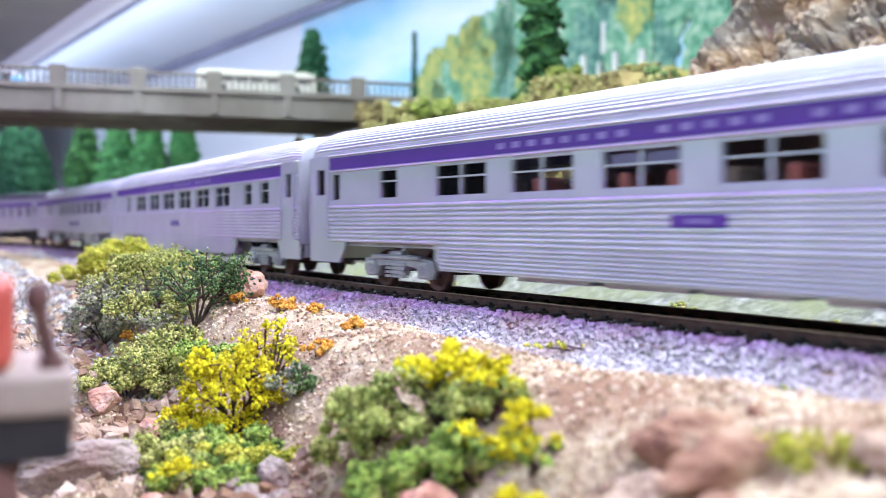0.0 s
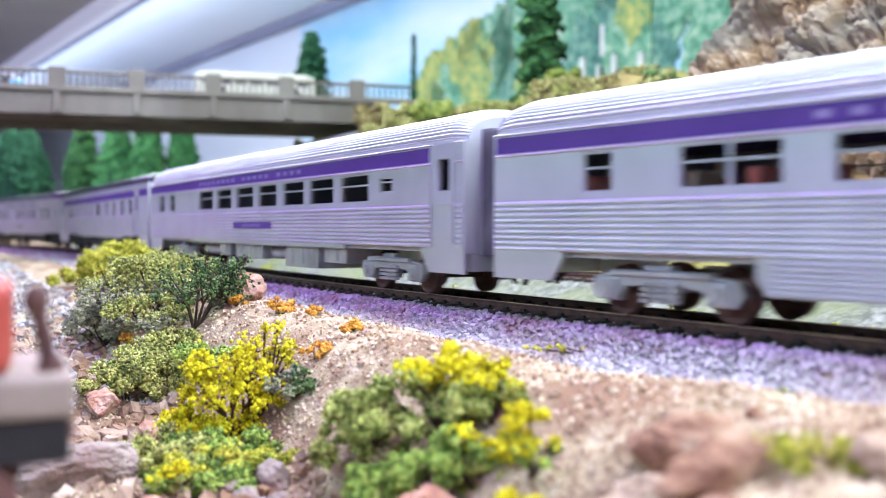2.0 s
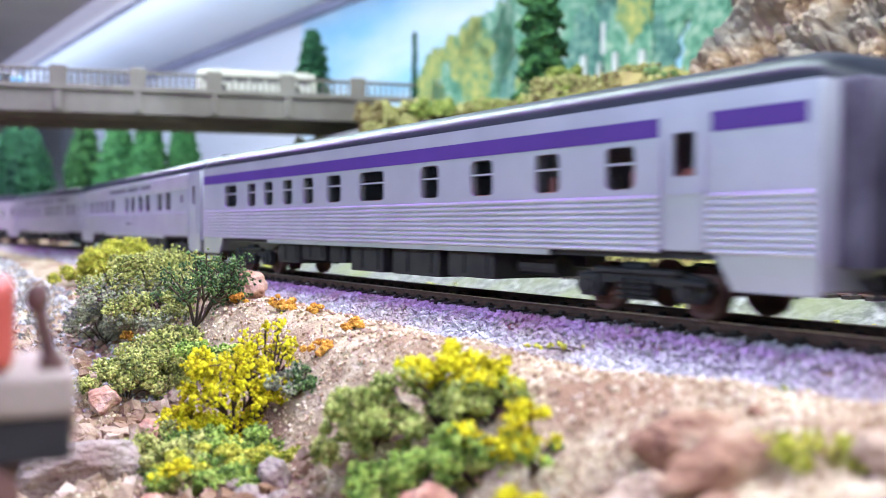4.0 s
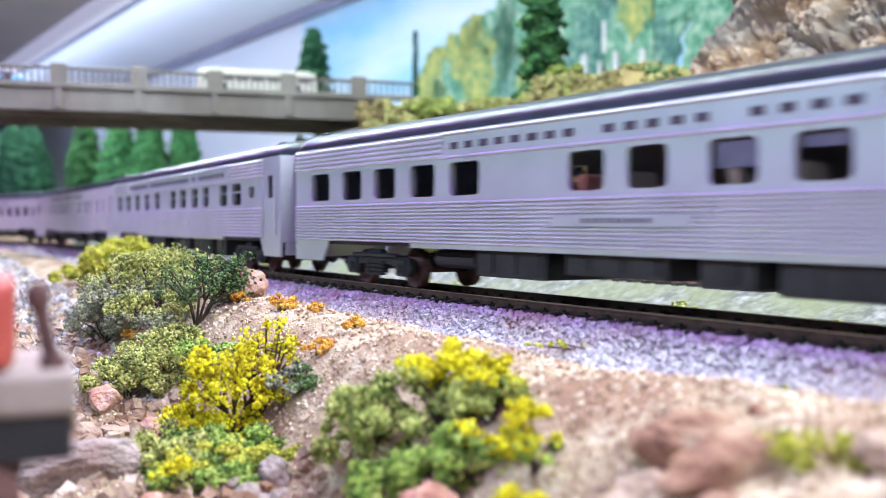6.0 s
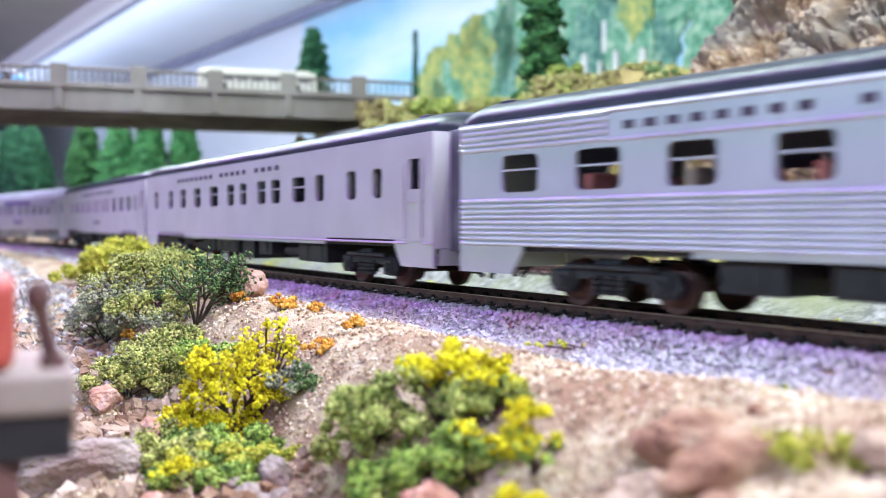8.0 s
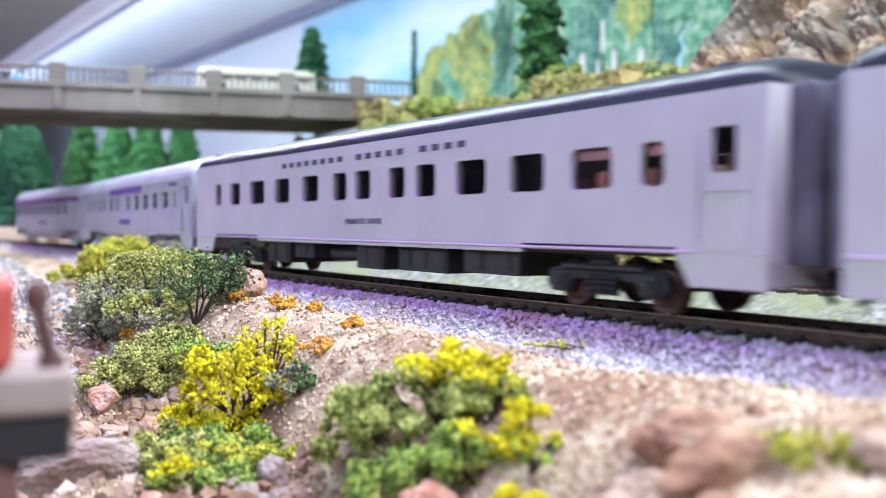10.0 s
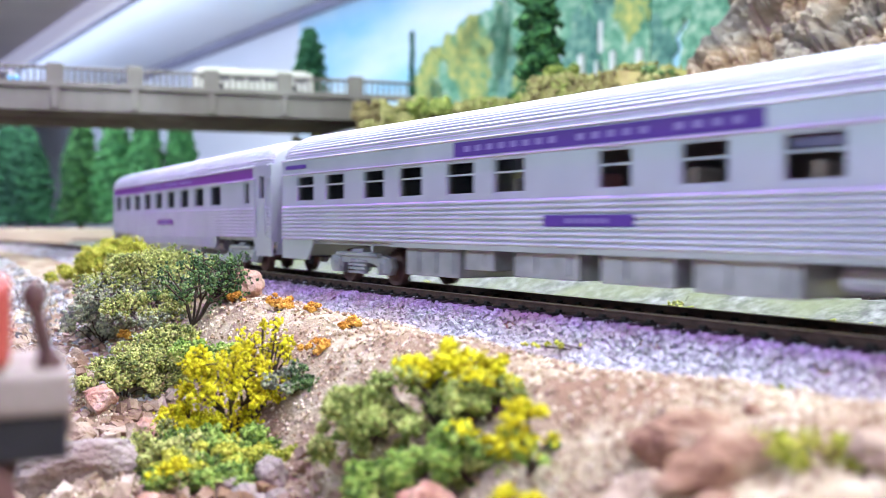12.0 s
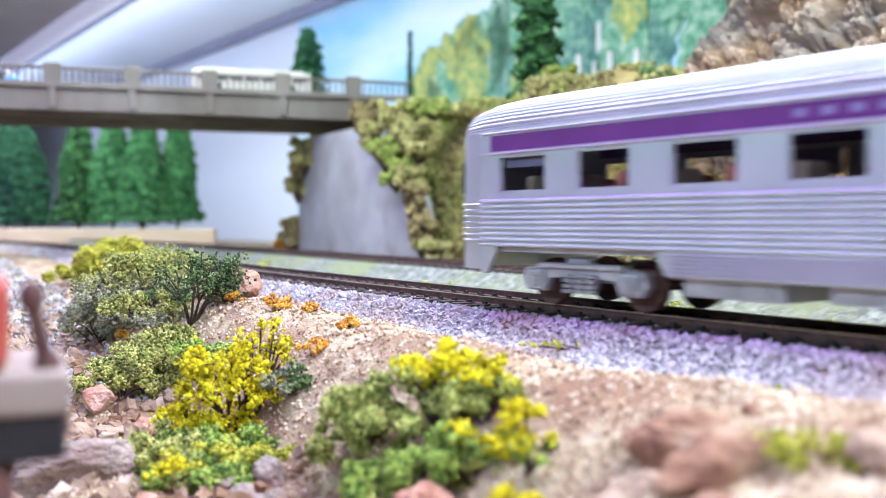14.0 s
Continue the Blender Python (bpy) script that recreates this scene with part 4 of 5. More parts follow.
    for near in (-1, 1):
        for a, b in stripe:
            xs = sorted((near * (HALF - 0.02), near * (HALF + 0.14)))
            part("name_band", box(bmesh.new(), xs[0] * MM, xs[1] * MM, Y(b) * MM, Y(a) * MM, 33.85 * MM, 37.35 * MM), band, car, "deep purple letterboard band")
        for a, b in plates:
            xs = sorted((near * (HALF - 0.02), near * (HALF + 0.66)))
            z0, z1 = spec.get("plate_z", (17.2, 19.6))
            part("name_plate", box(bmesh.new(), xs[0] * MM, xs[1] * MM, Y(b) * MM, Y(a) * MM, z0 * MM, z1 * MM, 0.05 * MM), band if silver else side_mat, car, "flat name plate")
            n = max(3, int((b - a) / 4.2))
            bm = bmesh.new()
            if "name" not in spec:
                m_, w_ = (a + b) / 2, min((b - a) * 0.7, n * 2.2)
                for k in range(n):
                    c = m_ + (k - (n - 1) / 2) * w_ / n
                    x2 = sorted((near * (HALF + 0.6), near * (HALF + 0.74)))
                    box(bm, x2[0] * MM, x2[1] * MM, Y(c + w_ / n * 0.3) * MM, Y(c - w_ / n * 0.3) * MM, (z0 + 0.7) * MM, (z1 - 0.7) * MM)
                part("plate_lettering", bm, LETTER_LIGHT if silver else LETTER_DARK, car)
        for a, b, text in spec.get("text", []):
            letters(car, near, Y(b) if near > 0 else Y(b), Y(a), 35.6 if stripe else 36.8, 1.6 if stripe else 1.9, text, LETTER_LIGHT if stripe else LETTER_DARK)
        for a, b in spec.get("marks", []):
            xs = sorted((near * (HALF + 0.05), near * (HALF + 0.55)))
            part("number_board", box(bmesh.new(), xs[0] * MM, xs[1] * MM, Y(b) * MM, Y(a) * MM, 35.0 * MM, 36.2 * MM), band if silver else LETTER_DARK, car)
        if "name" in spec:
            a, b = spec["name_at"]
            words(car, near, Y((a + b) / 2), spec.get("name_z", 18.4), 2.3, spec["name"], LETTER_DARK)
    # doors
    for near in (-1, 1):
        for a, b in doors:
            bm = bmesh.new()
            m_ = (a + b) / 2
            side_wall(bm, near * (HALF + 0.14), Y(b - 0.6), Y(a + 0.6), 13.2, 37.4, [(Y(m_ + 2.7), Y(m_ - 2.7), 26.5, 34.3)], -near * 0.7)
            bmesh.ops.remove_doubles(bm, verts=bm.verts, dist=0.000002)
            dr = part("vestibule_door", bm, side_mat, car)
            for q in (a + 0.1, b - 0.1):
                part("grab_iron", rod(bmesh.new(), (near * (HALF + 0.7) * MM, Y(q) * MM, 14 * MM), (near * (HALF + 0.7) * MM, Y(q) * MM, 33 * MM), 0.22 * MM, 0.22 * MM, 6), side_mat, dr)
            part("door_sill", box(bmesh.new(), *[v * MM for v in sorted((near * HALF, near * (HALF + 0.5)))], Y(b) * MM, Y(a) * MM, 23.2 * MM, 23.7 * MM), side_mat, dr)
            part("step_well", box(bmesh.new(), *[v * MM for v in sorted((near * (HALF - 4), near * (HALF - 0.9)))], Y(b - 1) * MM, Y(a + 1) * MM, 6.9 * MM, 7.5 * MM), under, car)
    # windows
    paired, blinds = spec.get("paired", False), spec.get("blinds", 0.25)
    blind_mat = BLIND_PINK if spec.get("pink") else BLIND_GREY
    for near in (-1, 1):
        for a, b, c, d in wins + door_holes:
            w, h = b - a, d - c
            fr = link("window", pane_mesh(w, h, "frame" if silver else "round_frame"), side_mat, car)
            fr.matrix_basis = pose(near * (HALF - (0.62 if silver else 0.32)) * MM, Y((a + b) / 2) * MM, (c + d) / 2 * MM)
            gl = link("pane", pane_mesh(w - 0.4, h - 0.4, "pane"), GLASS, fr)
            gl.matrix_basis = pose(-near * 0.45 * MM, 0, 0)
            gl.visible_shadow = False
            if (a, b, c, d) in door_holes:
                continue
            if spec.get("sash", True) and w > 7:
                sh = link("sash_bar", pane_mesh(w - 0.6, h, "sash"), side_mat, fr)
                sh.matrix_basis = pose(-near * 0.1 * MM, 0, 0.8 * MM)
            if paired and w > 16:
                link("mullion", pane_mesh(w, h - 0.6, "mullion"), side_mat, fr)
            if rng.random() < blinds:
                hh = round(float(rng.choice([4.4, 6.4, 6.8] if spec.get("pink") else [2.4, 3.6, 5.0])), 1) if not spec.get("pink_top") else 2.2
                bl = link("blind", pane_mesh(w - 0.8, hh, "blind"), blind_mat, fr)
                bl.matrix_basis = pose(-near * 1.3 * MM, 0, (h / 2 - hh / 2 - 0.2) * MM)
    # underside
    for y in trucks:
        build_truck(car, Y(y), silver, rng)
    lo_u, hi_u = trucks[0] + 27, trucks[1] - 27
    u = lo_u
    part("centre_sill", box(bmesh.new(), -3 * MM, 3 * MM, Y(hi_u) * MM, Y(lo_u) * MM, 8.4 * MM, 11.6 * MM), UNDER_BLACK, car)
    while u < hi_u - 8:
        ln = float(rng.uniform(9, 30))
        ln = min(ln, hi_u - u)
        dz = float(rng.uniform(4.2, 6.8)) if skirt > 11 else float(rng.uniform(3.8, 5.2))
        if rng.random() < 0.25:
            bm = rod(bmesh.new(), (-10 * MM, Y(u) * MM, 8.8 * MM), (-10 * MM, Y(u + ln) * MM, 8.8 * MM), 2.4 * MM, 2.4 * MM, 14)
            part("air_tank", bm, under, car)
        else:
            bm = box(bmesh.new(), -15 * MM, 15 * MM, Y(u + ln) * MM, Y(u) * MM, dz * MM, 11.5 * MM, 0.35 * MM)
            eq = part("equipment_box", bm, under, car)
            for k in range(max(1, int(ln / 8))):
                c = u + (k + 0.5) * ln / max(1, int(ln / 8))
                part("access_panel", box(bmesh.new(), -15.35 * MM, -14.95 * MM, Y(c + 2.6) * MM, Y(c - 2.6) * MM, (dz + 1) * MM, 10.8 * MM), under, eq)
        u += ln + float(rng.uniform(2, 9))
    # roof fittings
    for q in spec.get("vents", []):
        bm = box(bmesh.new(), -3 * MM, 3 * MM, Y(q + 5) * MM, Y(q) * MM, 45.8 * MM, 47.8 * MM, 0.5 * MM)
        part("roof_vent", bm, BLACK_ROOF if not silver else SILVER_ROOF, car)
    if spec.get("pipe"):
        bm = rod(bmesh.new(), (7 * MM, Y(u1 - 20) * MM, 48.8 * MM), (7 * MM, Y(u0 + 20) * MM, 48.8 * MM), 0.25 * MM, 0.25 * MM, 6)
        for q in range(int(u0) + 25, int(u1) - 20, 24):
            rod(bm, (7 * MM, Y(q) * MM, 45.2 * MM), (7 * MM, Y(q) * MM, 48.8 * MM), 0.25 * MM, 0.25 * MM, 5)
        part("roof_wire", bm, UNDER_BLACK, car, "thin black wire on short posts")
    if not silver:
        for q in (u0 + 8, u1 - 16):
            part("roof_hatch", box(bmesh.new(), -13 * MM, 13 * MM, Y(q + 5) * MM, Y(q) * MM, 43.2 * MM, 46.1 * MM, 0.8 * MM), BLACK_ROOF, car)
    return car


CARS = [
    dict(seed=1, silver=True, skirt=6.2, doors=[(2, 12.8), (276, 287)], wins=[(16.7, 21.6), (43.8, 53), (71, 92), (101, 121.7), (130, 150.6), (159.3, 180), (189, 210), (218, 239), (248, 257)], stripe=[(15.7, 278)], plates=[(148.8, 161.4)], text=[(95, 198, "XXXXXXXX XXXXX XXXX")], paired=True, blinds=0.3),
    dict(seed=2, silver=True, skirt=6.2, doors=[(275, 286.5)], wins=[(30.5, 38.5), (54.5, 76), (84.6, 105), (113, 134.2), (142, 162.6), (171, 191), (199.6, 219.2), (236.7, 245.7), (254.7, 264)], stripe=[(4, 276)], plates=[(131, 144)], text=[(80, 195, "XXXXXXXX XXXXX XXXX")], paired=True, blinds=0.35),
    dict(seed=3, silver=True, doors=[(276, 287)], wins=[(18.7, 27.5), (36.4, 45.2), (82, 102), (106.8, 125), (130.4, 149.5), (154.1, 172.6), (178.2, 196.6), (201.1, 219.4), (224.3, 242.9)], small=[(249.6, 257)], stripe=[(4, 277)], plates=[(129.3, 168.5)], text=[(83, 196, "XXXXXXXX XXXXX XXXX")], pink=True, blinds=0.65),
    dict(seed=4, silver=False, doors=[(257.5, 268)], wins=[(28, 41), (52, 60), (68, 76), (84.7, 92.6), (101, 109), (118.7, 128.4), (140.2, 154.8), (174.4, 183.1), (197.5, 206.4), (222, 230.4), (244.5, 252.8)], stripe=[(4, 259), (271.5, 291)], vents=[60, 150], blinds=0.3),
    dict(seed=5, silver=False, doors=[(273.8, 288)], wins=[(13.9, 26), (33.8, 45.2), (52, 63.4), (70.7, 82.3), (88.8, 101), (132, 142.8), (149, 159.4), (168.9, 179.5), (186.5, 197), (213.8, 224.3), (230.8, 241.3)], small=[(260.2, 264.8)], board=(86, 202), text=[(88, 200, "XXXXXXXX XXXXX XXXX")], plates=[(127.4, 165.6)], pipe=True, flutes=12, sash=False, blinds=0.35),
    dict(seed=6, silver=False, doors=[(274, 287.5)], wins=[(18, 30), (41.3, 53.5), (65, 76.2), (87.7, 98.6), (110.8, 121.3), (142.2, 152.8), (159.8, 171), (180, 190.6), (197.7, 207.2), (222.1, 232.9), (239, 250.3)], small=[(259.5, 265.8)], board=(50, 237), text=[(53, 230, "XXXXXXXX XXXXXXXXXXXXXX X XXXXXXX")], plates=[(117.6, 176.7)], name="SPOTSYLVANIA COUNTY", name_at=(118, 176.5), blinds=0.3),
    dict(seed=7, silver=False, smooth=True, doors=[(276.8, 286)], wins=[(18.8, 25.9), (44.9, 52.9), (64.7, 74.3), (86.4, 96.4), (108.5, 120.4), (131.6, 140.4), (146.8, 154.9), (166, 175), (180.1, 189.2), (200, 211.1), (219.2, 226.2), (242.6, 249), (259.4, 265.3)], text=[(60, 190, "XXXXXXXX XXXXX XXXX")], vents=[236, 120], blinds=0.2),
    dict(seed=8, silver=False, smooth=True, doors=[(276, 287)], wins=[(26.1, 33), (42.5, 53.5), (63.4, 77.4), (86.5, 99.4), (109.6, 122), (132.1, 141.6), (146.8, 156.6), (167, 175.9), (181.2, 191.2), (200.6, 213.3), (222.6, 235), (244, 256), (264, 270)], text=[(92.7, 206.3, "XXXXXXXX XXXXX XXXX")], name="MANATEE RIVER", name_at=(133.7, 171), name_z=18.2, sash=False, pink=True, pink_top=True, blinds=0.75, vents=[70]),
    dict(seed=9, silver=True, doors=[(275, 287)], wins=[(13.7, 25.6), (33, 44.9), (55.8, 67.4), (75, 86.2), (97, 108.6), (116, 127.4), (150.3, 159.8), (171.7, 182.9), (193.4, 205.2), (215.7, 226.4), (237.6, 248.4), (261, 265)], stripe=[(100.5, 190.3)], plates=[(134.6, 161)], marks=[(7, 20.5), (253, 266)], text=[(104, 187, "XXXXXXXX XXXXX XXXX")], blinds=0.3),
    dict(seed=10, silver=True, skirt=8.0, ends=(2.5, 285), round_rear=True, doors=[(267, 278.4)], wins=[(20.8, 35.6), (45, 59), (69, 83.4), (92.8, 106.9), (116.8, 130.6), (140.2, 154.4), (163.6, 178.3), (187.4, 202), (211.5, 226.4), (255, 261.3)], stripe=[(18, 265.5)], plates=[(124.8, 153.7)], text=[(92.8, 185, "XXXXXXXX XXXXX XXXX")], band=MAROON, sash=False, blinds=0.2, trucks=(43, 243)),
]
LABELS = [
    "silver fluted model passenger car with purple band and paired windows",
    "silver fluted model passenger car with purple band, deep skirt",
    "silver fluted model diner car with purple band and pink blinds",
    "silver model passenger car with black roof and purple band",
    "fluted silver model car with black roof and roof wire",
    "bright fluted silver sleeping car with black roof and lettering",
    "smooth lavender-grey model sleeping car with black roof",
    "smooth grey model coach with black roof and dark lettering",
    "silver fluted model coach with short purple letterboard",
    "silver round-ended tail car with plum band, last of the train",
]
train = [build_car(spec, lab) for spec, lab in zip(CARS, LABELS)]


# ================= plants, stones and small things =================
def ground_z(x, y):
    s, d = beside(x, y)
    return rough(x, y, float(lie(x, y)[0]), float(s[0]), float(d[0]))


def shrub(label, x, y, w, dp, h, leaf, n, size, seed, twigs=9, lumps=9, lift=0.0, second=None, second_at=None, hollow=0.35, name="shrub", hug=1.0):
    """A bush of foam crumbs on bent wire twigs: lumps of foliage round a low frame, with gaps."""
    rng = np.random.default_rng(seed)
    z = ground_z(x, y) + lift
    ob = empty(name, label, "shrub", "", pose(x, y, z))
    lumps, n, size = lumps * 2, int(n * 1.5), size * 0.78
    cs = np.stack([rng.uniform(-0.5, 0.5, lumps) * w, rng.uniform(-0.5, 0.5, lumps) * dp, rng.uniform(0.20, 0.98, lumps) * h], axis=1)
    edge = 1 - 0.55 * (np.hypot(cs[:, 0] / w, cs[:, 1] / dp) / 0.7)
    cs[:, 2] *= edge
    rad = rng.uniform(0.08, 0.24, lumps) * (w + dp + h) / 3 * hug
    bm = bmesh.new()
    for k in range(twigs):
        c = Vector(cs[k % lumps])
        a = Vector((rng.uniform(-0.08, 0.08) * w, rng.uniform(-0.08, 0.08) * dp, -0.001))
        mid = a.lerp(c, 0.55) + Vector((rng.uniform(-0.08, 0.08) * w, rng.uniform(-0.08, 0.08) * w, 0.08 * h))
        r = max(0.00022, 0.018 * h)
        rod(bm, a, mid, r, r * 0.75, 5)
        rod(bm, mid, c + Vector((0, 0, rad[k % lumps] * 0.5)), r * 0.75, r * 0.35, 5)
        for q in range(3):
            e = c + Vector(rng.normal(size=3) * rad[k % lumps] * 0.7)
            rod(bm, mid.lerp(c, 0.3 * q), e, r * 0.45, r * 0.2, 4)
    part("stem", bm, BARK, ob)
    pick = rng.integers(0, lumps, n)
    v = rng.normal(size=(n, 3))
    v /= np.linalg.norm(v, axis=1)[:, None]
    r = rad[pick] * (hollow + (1 - hollow) * rng.random(n) ** 0.5) * rng.choice([1.0, 1.0, 1.0, 1.35], n)
    where = cs[pick] + v * r[:, None] * np.array([1, 1, 0.75])
    keep = where[:, 2] > -0.001
    where, pick = where[keep], pick[keep]
    sz = size * rng.uniform(0.55, 1.35, len(where))
    if second is None:
        link("foliage", crumbs("foliage", where, sz, (TUFT_V, TUFT_F), 0.4, rng=rng), leaf, ob)
    else:
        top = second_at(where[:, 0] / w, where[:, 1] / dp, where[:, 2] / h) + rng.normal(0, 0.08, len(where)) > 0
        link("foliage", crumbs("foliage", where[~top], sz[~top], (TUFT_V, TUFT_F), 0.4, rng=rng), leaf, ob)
        link("second_foliage", crumbs("second_foliage", where[top], sz[top], (TUFT_V, TUFT_F), 0.4, rng=rng), second, ob, "foliage in the bush's second colour")
    return ob


def sprig(label, x, y, w, h, leaf, n, size, seed, tilt=0.0):
    """An open little tree: a leaning stem, forked twigs and clusters at their tips."""
    rng = np.random.default_rng(seed)
    ob = empty("sapling", label, "shrub", "", pose(x, y, ground_z(x, y) - 0.001))
    bm = bmesh.new()
    tips = []
    base = Vector((0, 0, 0))
    for k in range(7):
        a = rng.uniform(0, 2 * math.pi)
        t1 = base + Vector((math.cos(a) * w * 0.16 + tilt, math.sin(a) * w * 0.16, h * rng.uniform(0.3, 0.5)))
        rod(bm, base, t1, 0.00045, 0.00032, 5)
        for q in range(4):
            b = a + rng.uniform(-1.1, 1.1)
            t2 = t1 + Vector((math.cos(b) * w * rng.uniform(0.12, 0.36), math.sin(b) * w * rng.uniform(0.12, 0.36), h * rng.uniform(0.12, 0.5)))
            rod(bm, t1, t2, 0.0003, 0.00016, 4)
            tips.append(t2)
            for r in range(2):
                t3 = t2 + Vector(rng.normal(size=3) * w * 0.10)
                rod(bm, t2, t3, 0.00018, 0.0001, 4)
                tips.append(t3)
    part("stem", bm, BARK, ob)
    tips = np.array([tuple(t) for t in tips])
    where = tips[rng.integers(0, len(tips), n)] + rng.normal(size=(n, 3)) * w * 0.045
    link("foliage", crumbs("foliage", where, size * rng.uniform(0.5, 1.3, n), (TUFT_V, TUFT_F), 0.4, rng=rng), leaf, ob)
    return ob


# the yellow bush over its green mat, in the hollow
sprig("bright yellow open bush on thin brown twigs", -0.0445, 0.199, 0.0185, 0.0225, YELLOW_LEAF, 1500, 0.00048, 21)
sprig("bright yellow leafy twigs leaning from the bush", -0.0415, 0.201, 0.014, 0.0245, YELLOW_LEAF, 520, 0.00050, 24, 0.002)
shrub("yellow-flowering low bush above the rocky hollow", -0.0490, 0.1985, 0.018, 0.012, 0.0145, YELLOW_LEAF, 2000, 0.00060, 22, lumps=11, second=OLIVE_LEAF, second_at=lambda a, b, c: 0.38 - c)
shrub("fresh green ground cover under the yellow bush", -0.0425, 0.188, 0.024, 0.014, 0.009, GREEN_LEAF, 4200, 0.00055, 23, lumps=13)
shrub("green mat with dark gaps on the bank", -0.0570, 0.192, 0.014, 0.012, 0.010, OLIVE_LEAF, 1900, 0.00050, 25)
shrub("yellow-green tuft among the stones", -0.0475, 0.170, 0.010, 0.008, 0.007, GREEN_LEAF, 1600, 0.00050, 26, second=YELLOW_LEAF, second_at=lambda a, b, c: c - 0.55)
# up the slope
shrub("olive-green creeping cover on the slope", -0.0715, 0.243, 0.021, 0.018, 0.012, OLIVE_LEAF, 4200, 0.00056, 27, lumps=14)
shrub("olive-green creeping cover below the dark sapling", -0.0800, 0.262, 0.016, 0.014, 0.010, OLIVE_LEAF, 2200, 0.00056, 47, lumps=10)
sprig("dark green sapling with bare lower twigs", -0.0690, 0.262, 0.021, 0.0175, DARK_LEAF, 900, 0.00050, 28, 0.001)
sprig("dark green sapling beside the reddish rock", -0.0640, 0.268, 0.017, 0.0140, DARK_LEAF, 550, 0.00048, 48, -0.001)
shrub("grey-green dense bush behind the sapling", -0.0900, 0.296, 0.036, 0.024, 0.0215, GREY_LEAF, 5200, 0.00058, 29, lumps=15, second=OLIVE_LEAF, second_at=lambda a, b, c: c - 0.42)
shrub("grey-green bush at the gravel's edge", -0.1060, 0.297, 0.022, 0.016, 0.014, GREY_LEAF, 2600, 0.00058, 30)
shrub("yellow-green bush near the bend of the track", -0.1420, 0.420, 0.030, 0.026, 0.0200, LIME_LEAF, 4200, 0.00085, 31, lumps=13)
shrub("pale olive tuft beside the gravel bed", -0.1640, 0.430, 0.020, 0.018, 0.009, LIME_LEAF, 1300, 0.00085, 49)
shrub("olive bush spreading over the slope", -0.0790, 0.236, 0.017, 0.012, 0.0105, OLIVE_LEAF, 3000, 0.00056, 50, lumps=12)
shrub("olive bush between sapling and yellow bush", -0.0600, 0.236, 0.016, 0.012, 0.0090, OLIVE_LEAF, 2400, 0.00056, 51, lumps=11, second=GREEN_LEAF, second_at=lambda a, b, c: c - 0.5)
shrub("green mat with yellow tips below the yellow bush", -0.0395, 0.1785, 0.026, 0.013, 0.0090, GREEN_LEAF, 4600, 0.00056, 52, lumps=18, hug=0.75, second=LIME_LEAF, second_at=lambda a, b, c: c - 0.45)
shrub("olive mat below the yellow bush", -0.0500, 0.1850, 0.016, 0.012, 0.0080, OLIVE_LEAF, 2000, 0.00060, 53, lumps=12)
shrub("low grey-green cover behind the sapling", -0.0850, 0.282, 0.026, 0.018, 0.0130, GREY_LEAF, 2600, 0.00062, 54, lumps=14, second=OLIVE_LEAF, second_at=lambda a, b, c: c - 0.35)
shrub("low grey-green cover on the crest", -0.0980, 0.330, 0.032, 0.022, 0.0135, GREY_LEAF, 2600, 0.00068, 55, lumps=14, second=OLIVE_LEAF, second_at=lambda a, b, c: c - 0.30)
shrub("low grey-green cover by the gravel", -0.1060, 0.312, 0.024, 0.018, 0.0100, GREY_LEAF, 2000, 0.00064, 56, lumps=12)
shrub("olive cover round the sapling's foot", -0.0720, 0.256, 0.018, 0.014, 0.0080, OLIVE_LEAF, 1900, 0.00060, 57, lumps=12)
shrub("fresh green mat spilling over the stones of the hollow", -0.0430, 0.1725, 0.018, 0.010, 0.0075, GREEN_LEAF, 3200, 0.00054, 71, lumps=15, hug=0.75, second=OLIVE_LEAF, second_at=lambda a, b, c: -a - 0.1)
# crumbs in the lowest third of this bush take the darker green
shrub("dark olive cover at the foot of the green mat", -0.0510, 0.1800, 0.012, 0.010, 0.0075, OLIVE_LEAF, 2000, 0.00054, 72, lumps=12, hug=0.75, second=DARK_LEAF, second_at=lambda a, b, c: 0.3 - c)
# the middle bank
shrub("pale green bush with yellow tips at the head of the bank", -0.0010, 0.1560, 0.028, 0.013, 0.0160, PALE_LEAF, 4600, 0.00060, 32, lumps=22, twigs=16, hug=0.72, second=YELLOW_LEAF, second_at=lambda a, b, c: c + 0.35 * a - 0.62)
shrub("olive bush hanging on the brown bank", -0.0140, 0.1640, 0.016, 0.012, 0.0150, PALE_LEAF, 2800, 0.00058, 33, lumps=15, hug=0.75)
shrub("green bush low on the brown bank", -0.0020, 0.1440, 0.022, 0.010, 0.0105, GREEN_LEAF, 2600, 0.00056, 34, lumps=16, hug=0.75, second=PALE_LEAF, second_at=lambda a, b, c: a - 0.05)
shrub("yellow tips of a bush on the bank", 0.0030, 0.1565, 0.014, 0.006, 0.0100, YELLOW_LEAF, 900, 0.00056, 35, lift=0.004, hug=0.7)
shrub("yellow-green tuft beside the mound", 0.0118, 0.1310, 0.008, 0.007, 0.0130, YELLOW_LEAF, 1000, 0.00046, 36, hug=0.7, second=GREEN_LEAF, second_at=lambda a, b, c: 0.35 - c)
shrub("yellow tuft at the foot of the mound", 0.0088, 0.1180, 0.007, 0.006, 0.0080, YELLOW_LEAF, 900, 0.00046, 37, hug=0.8)
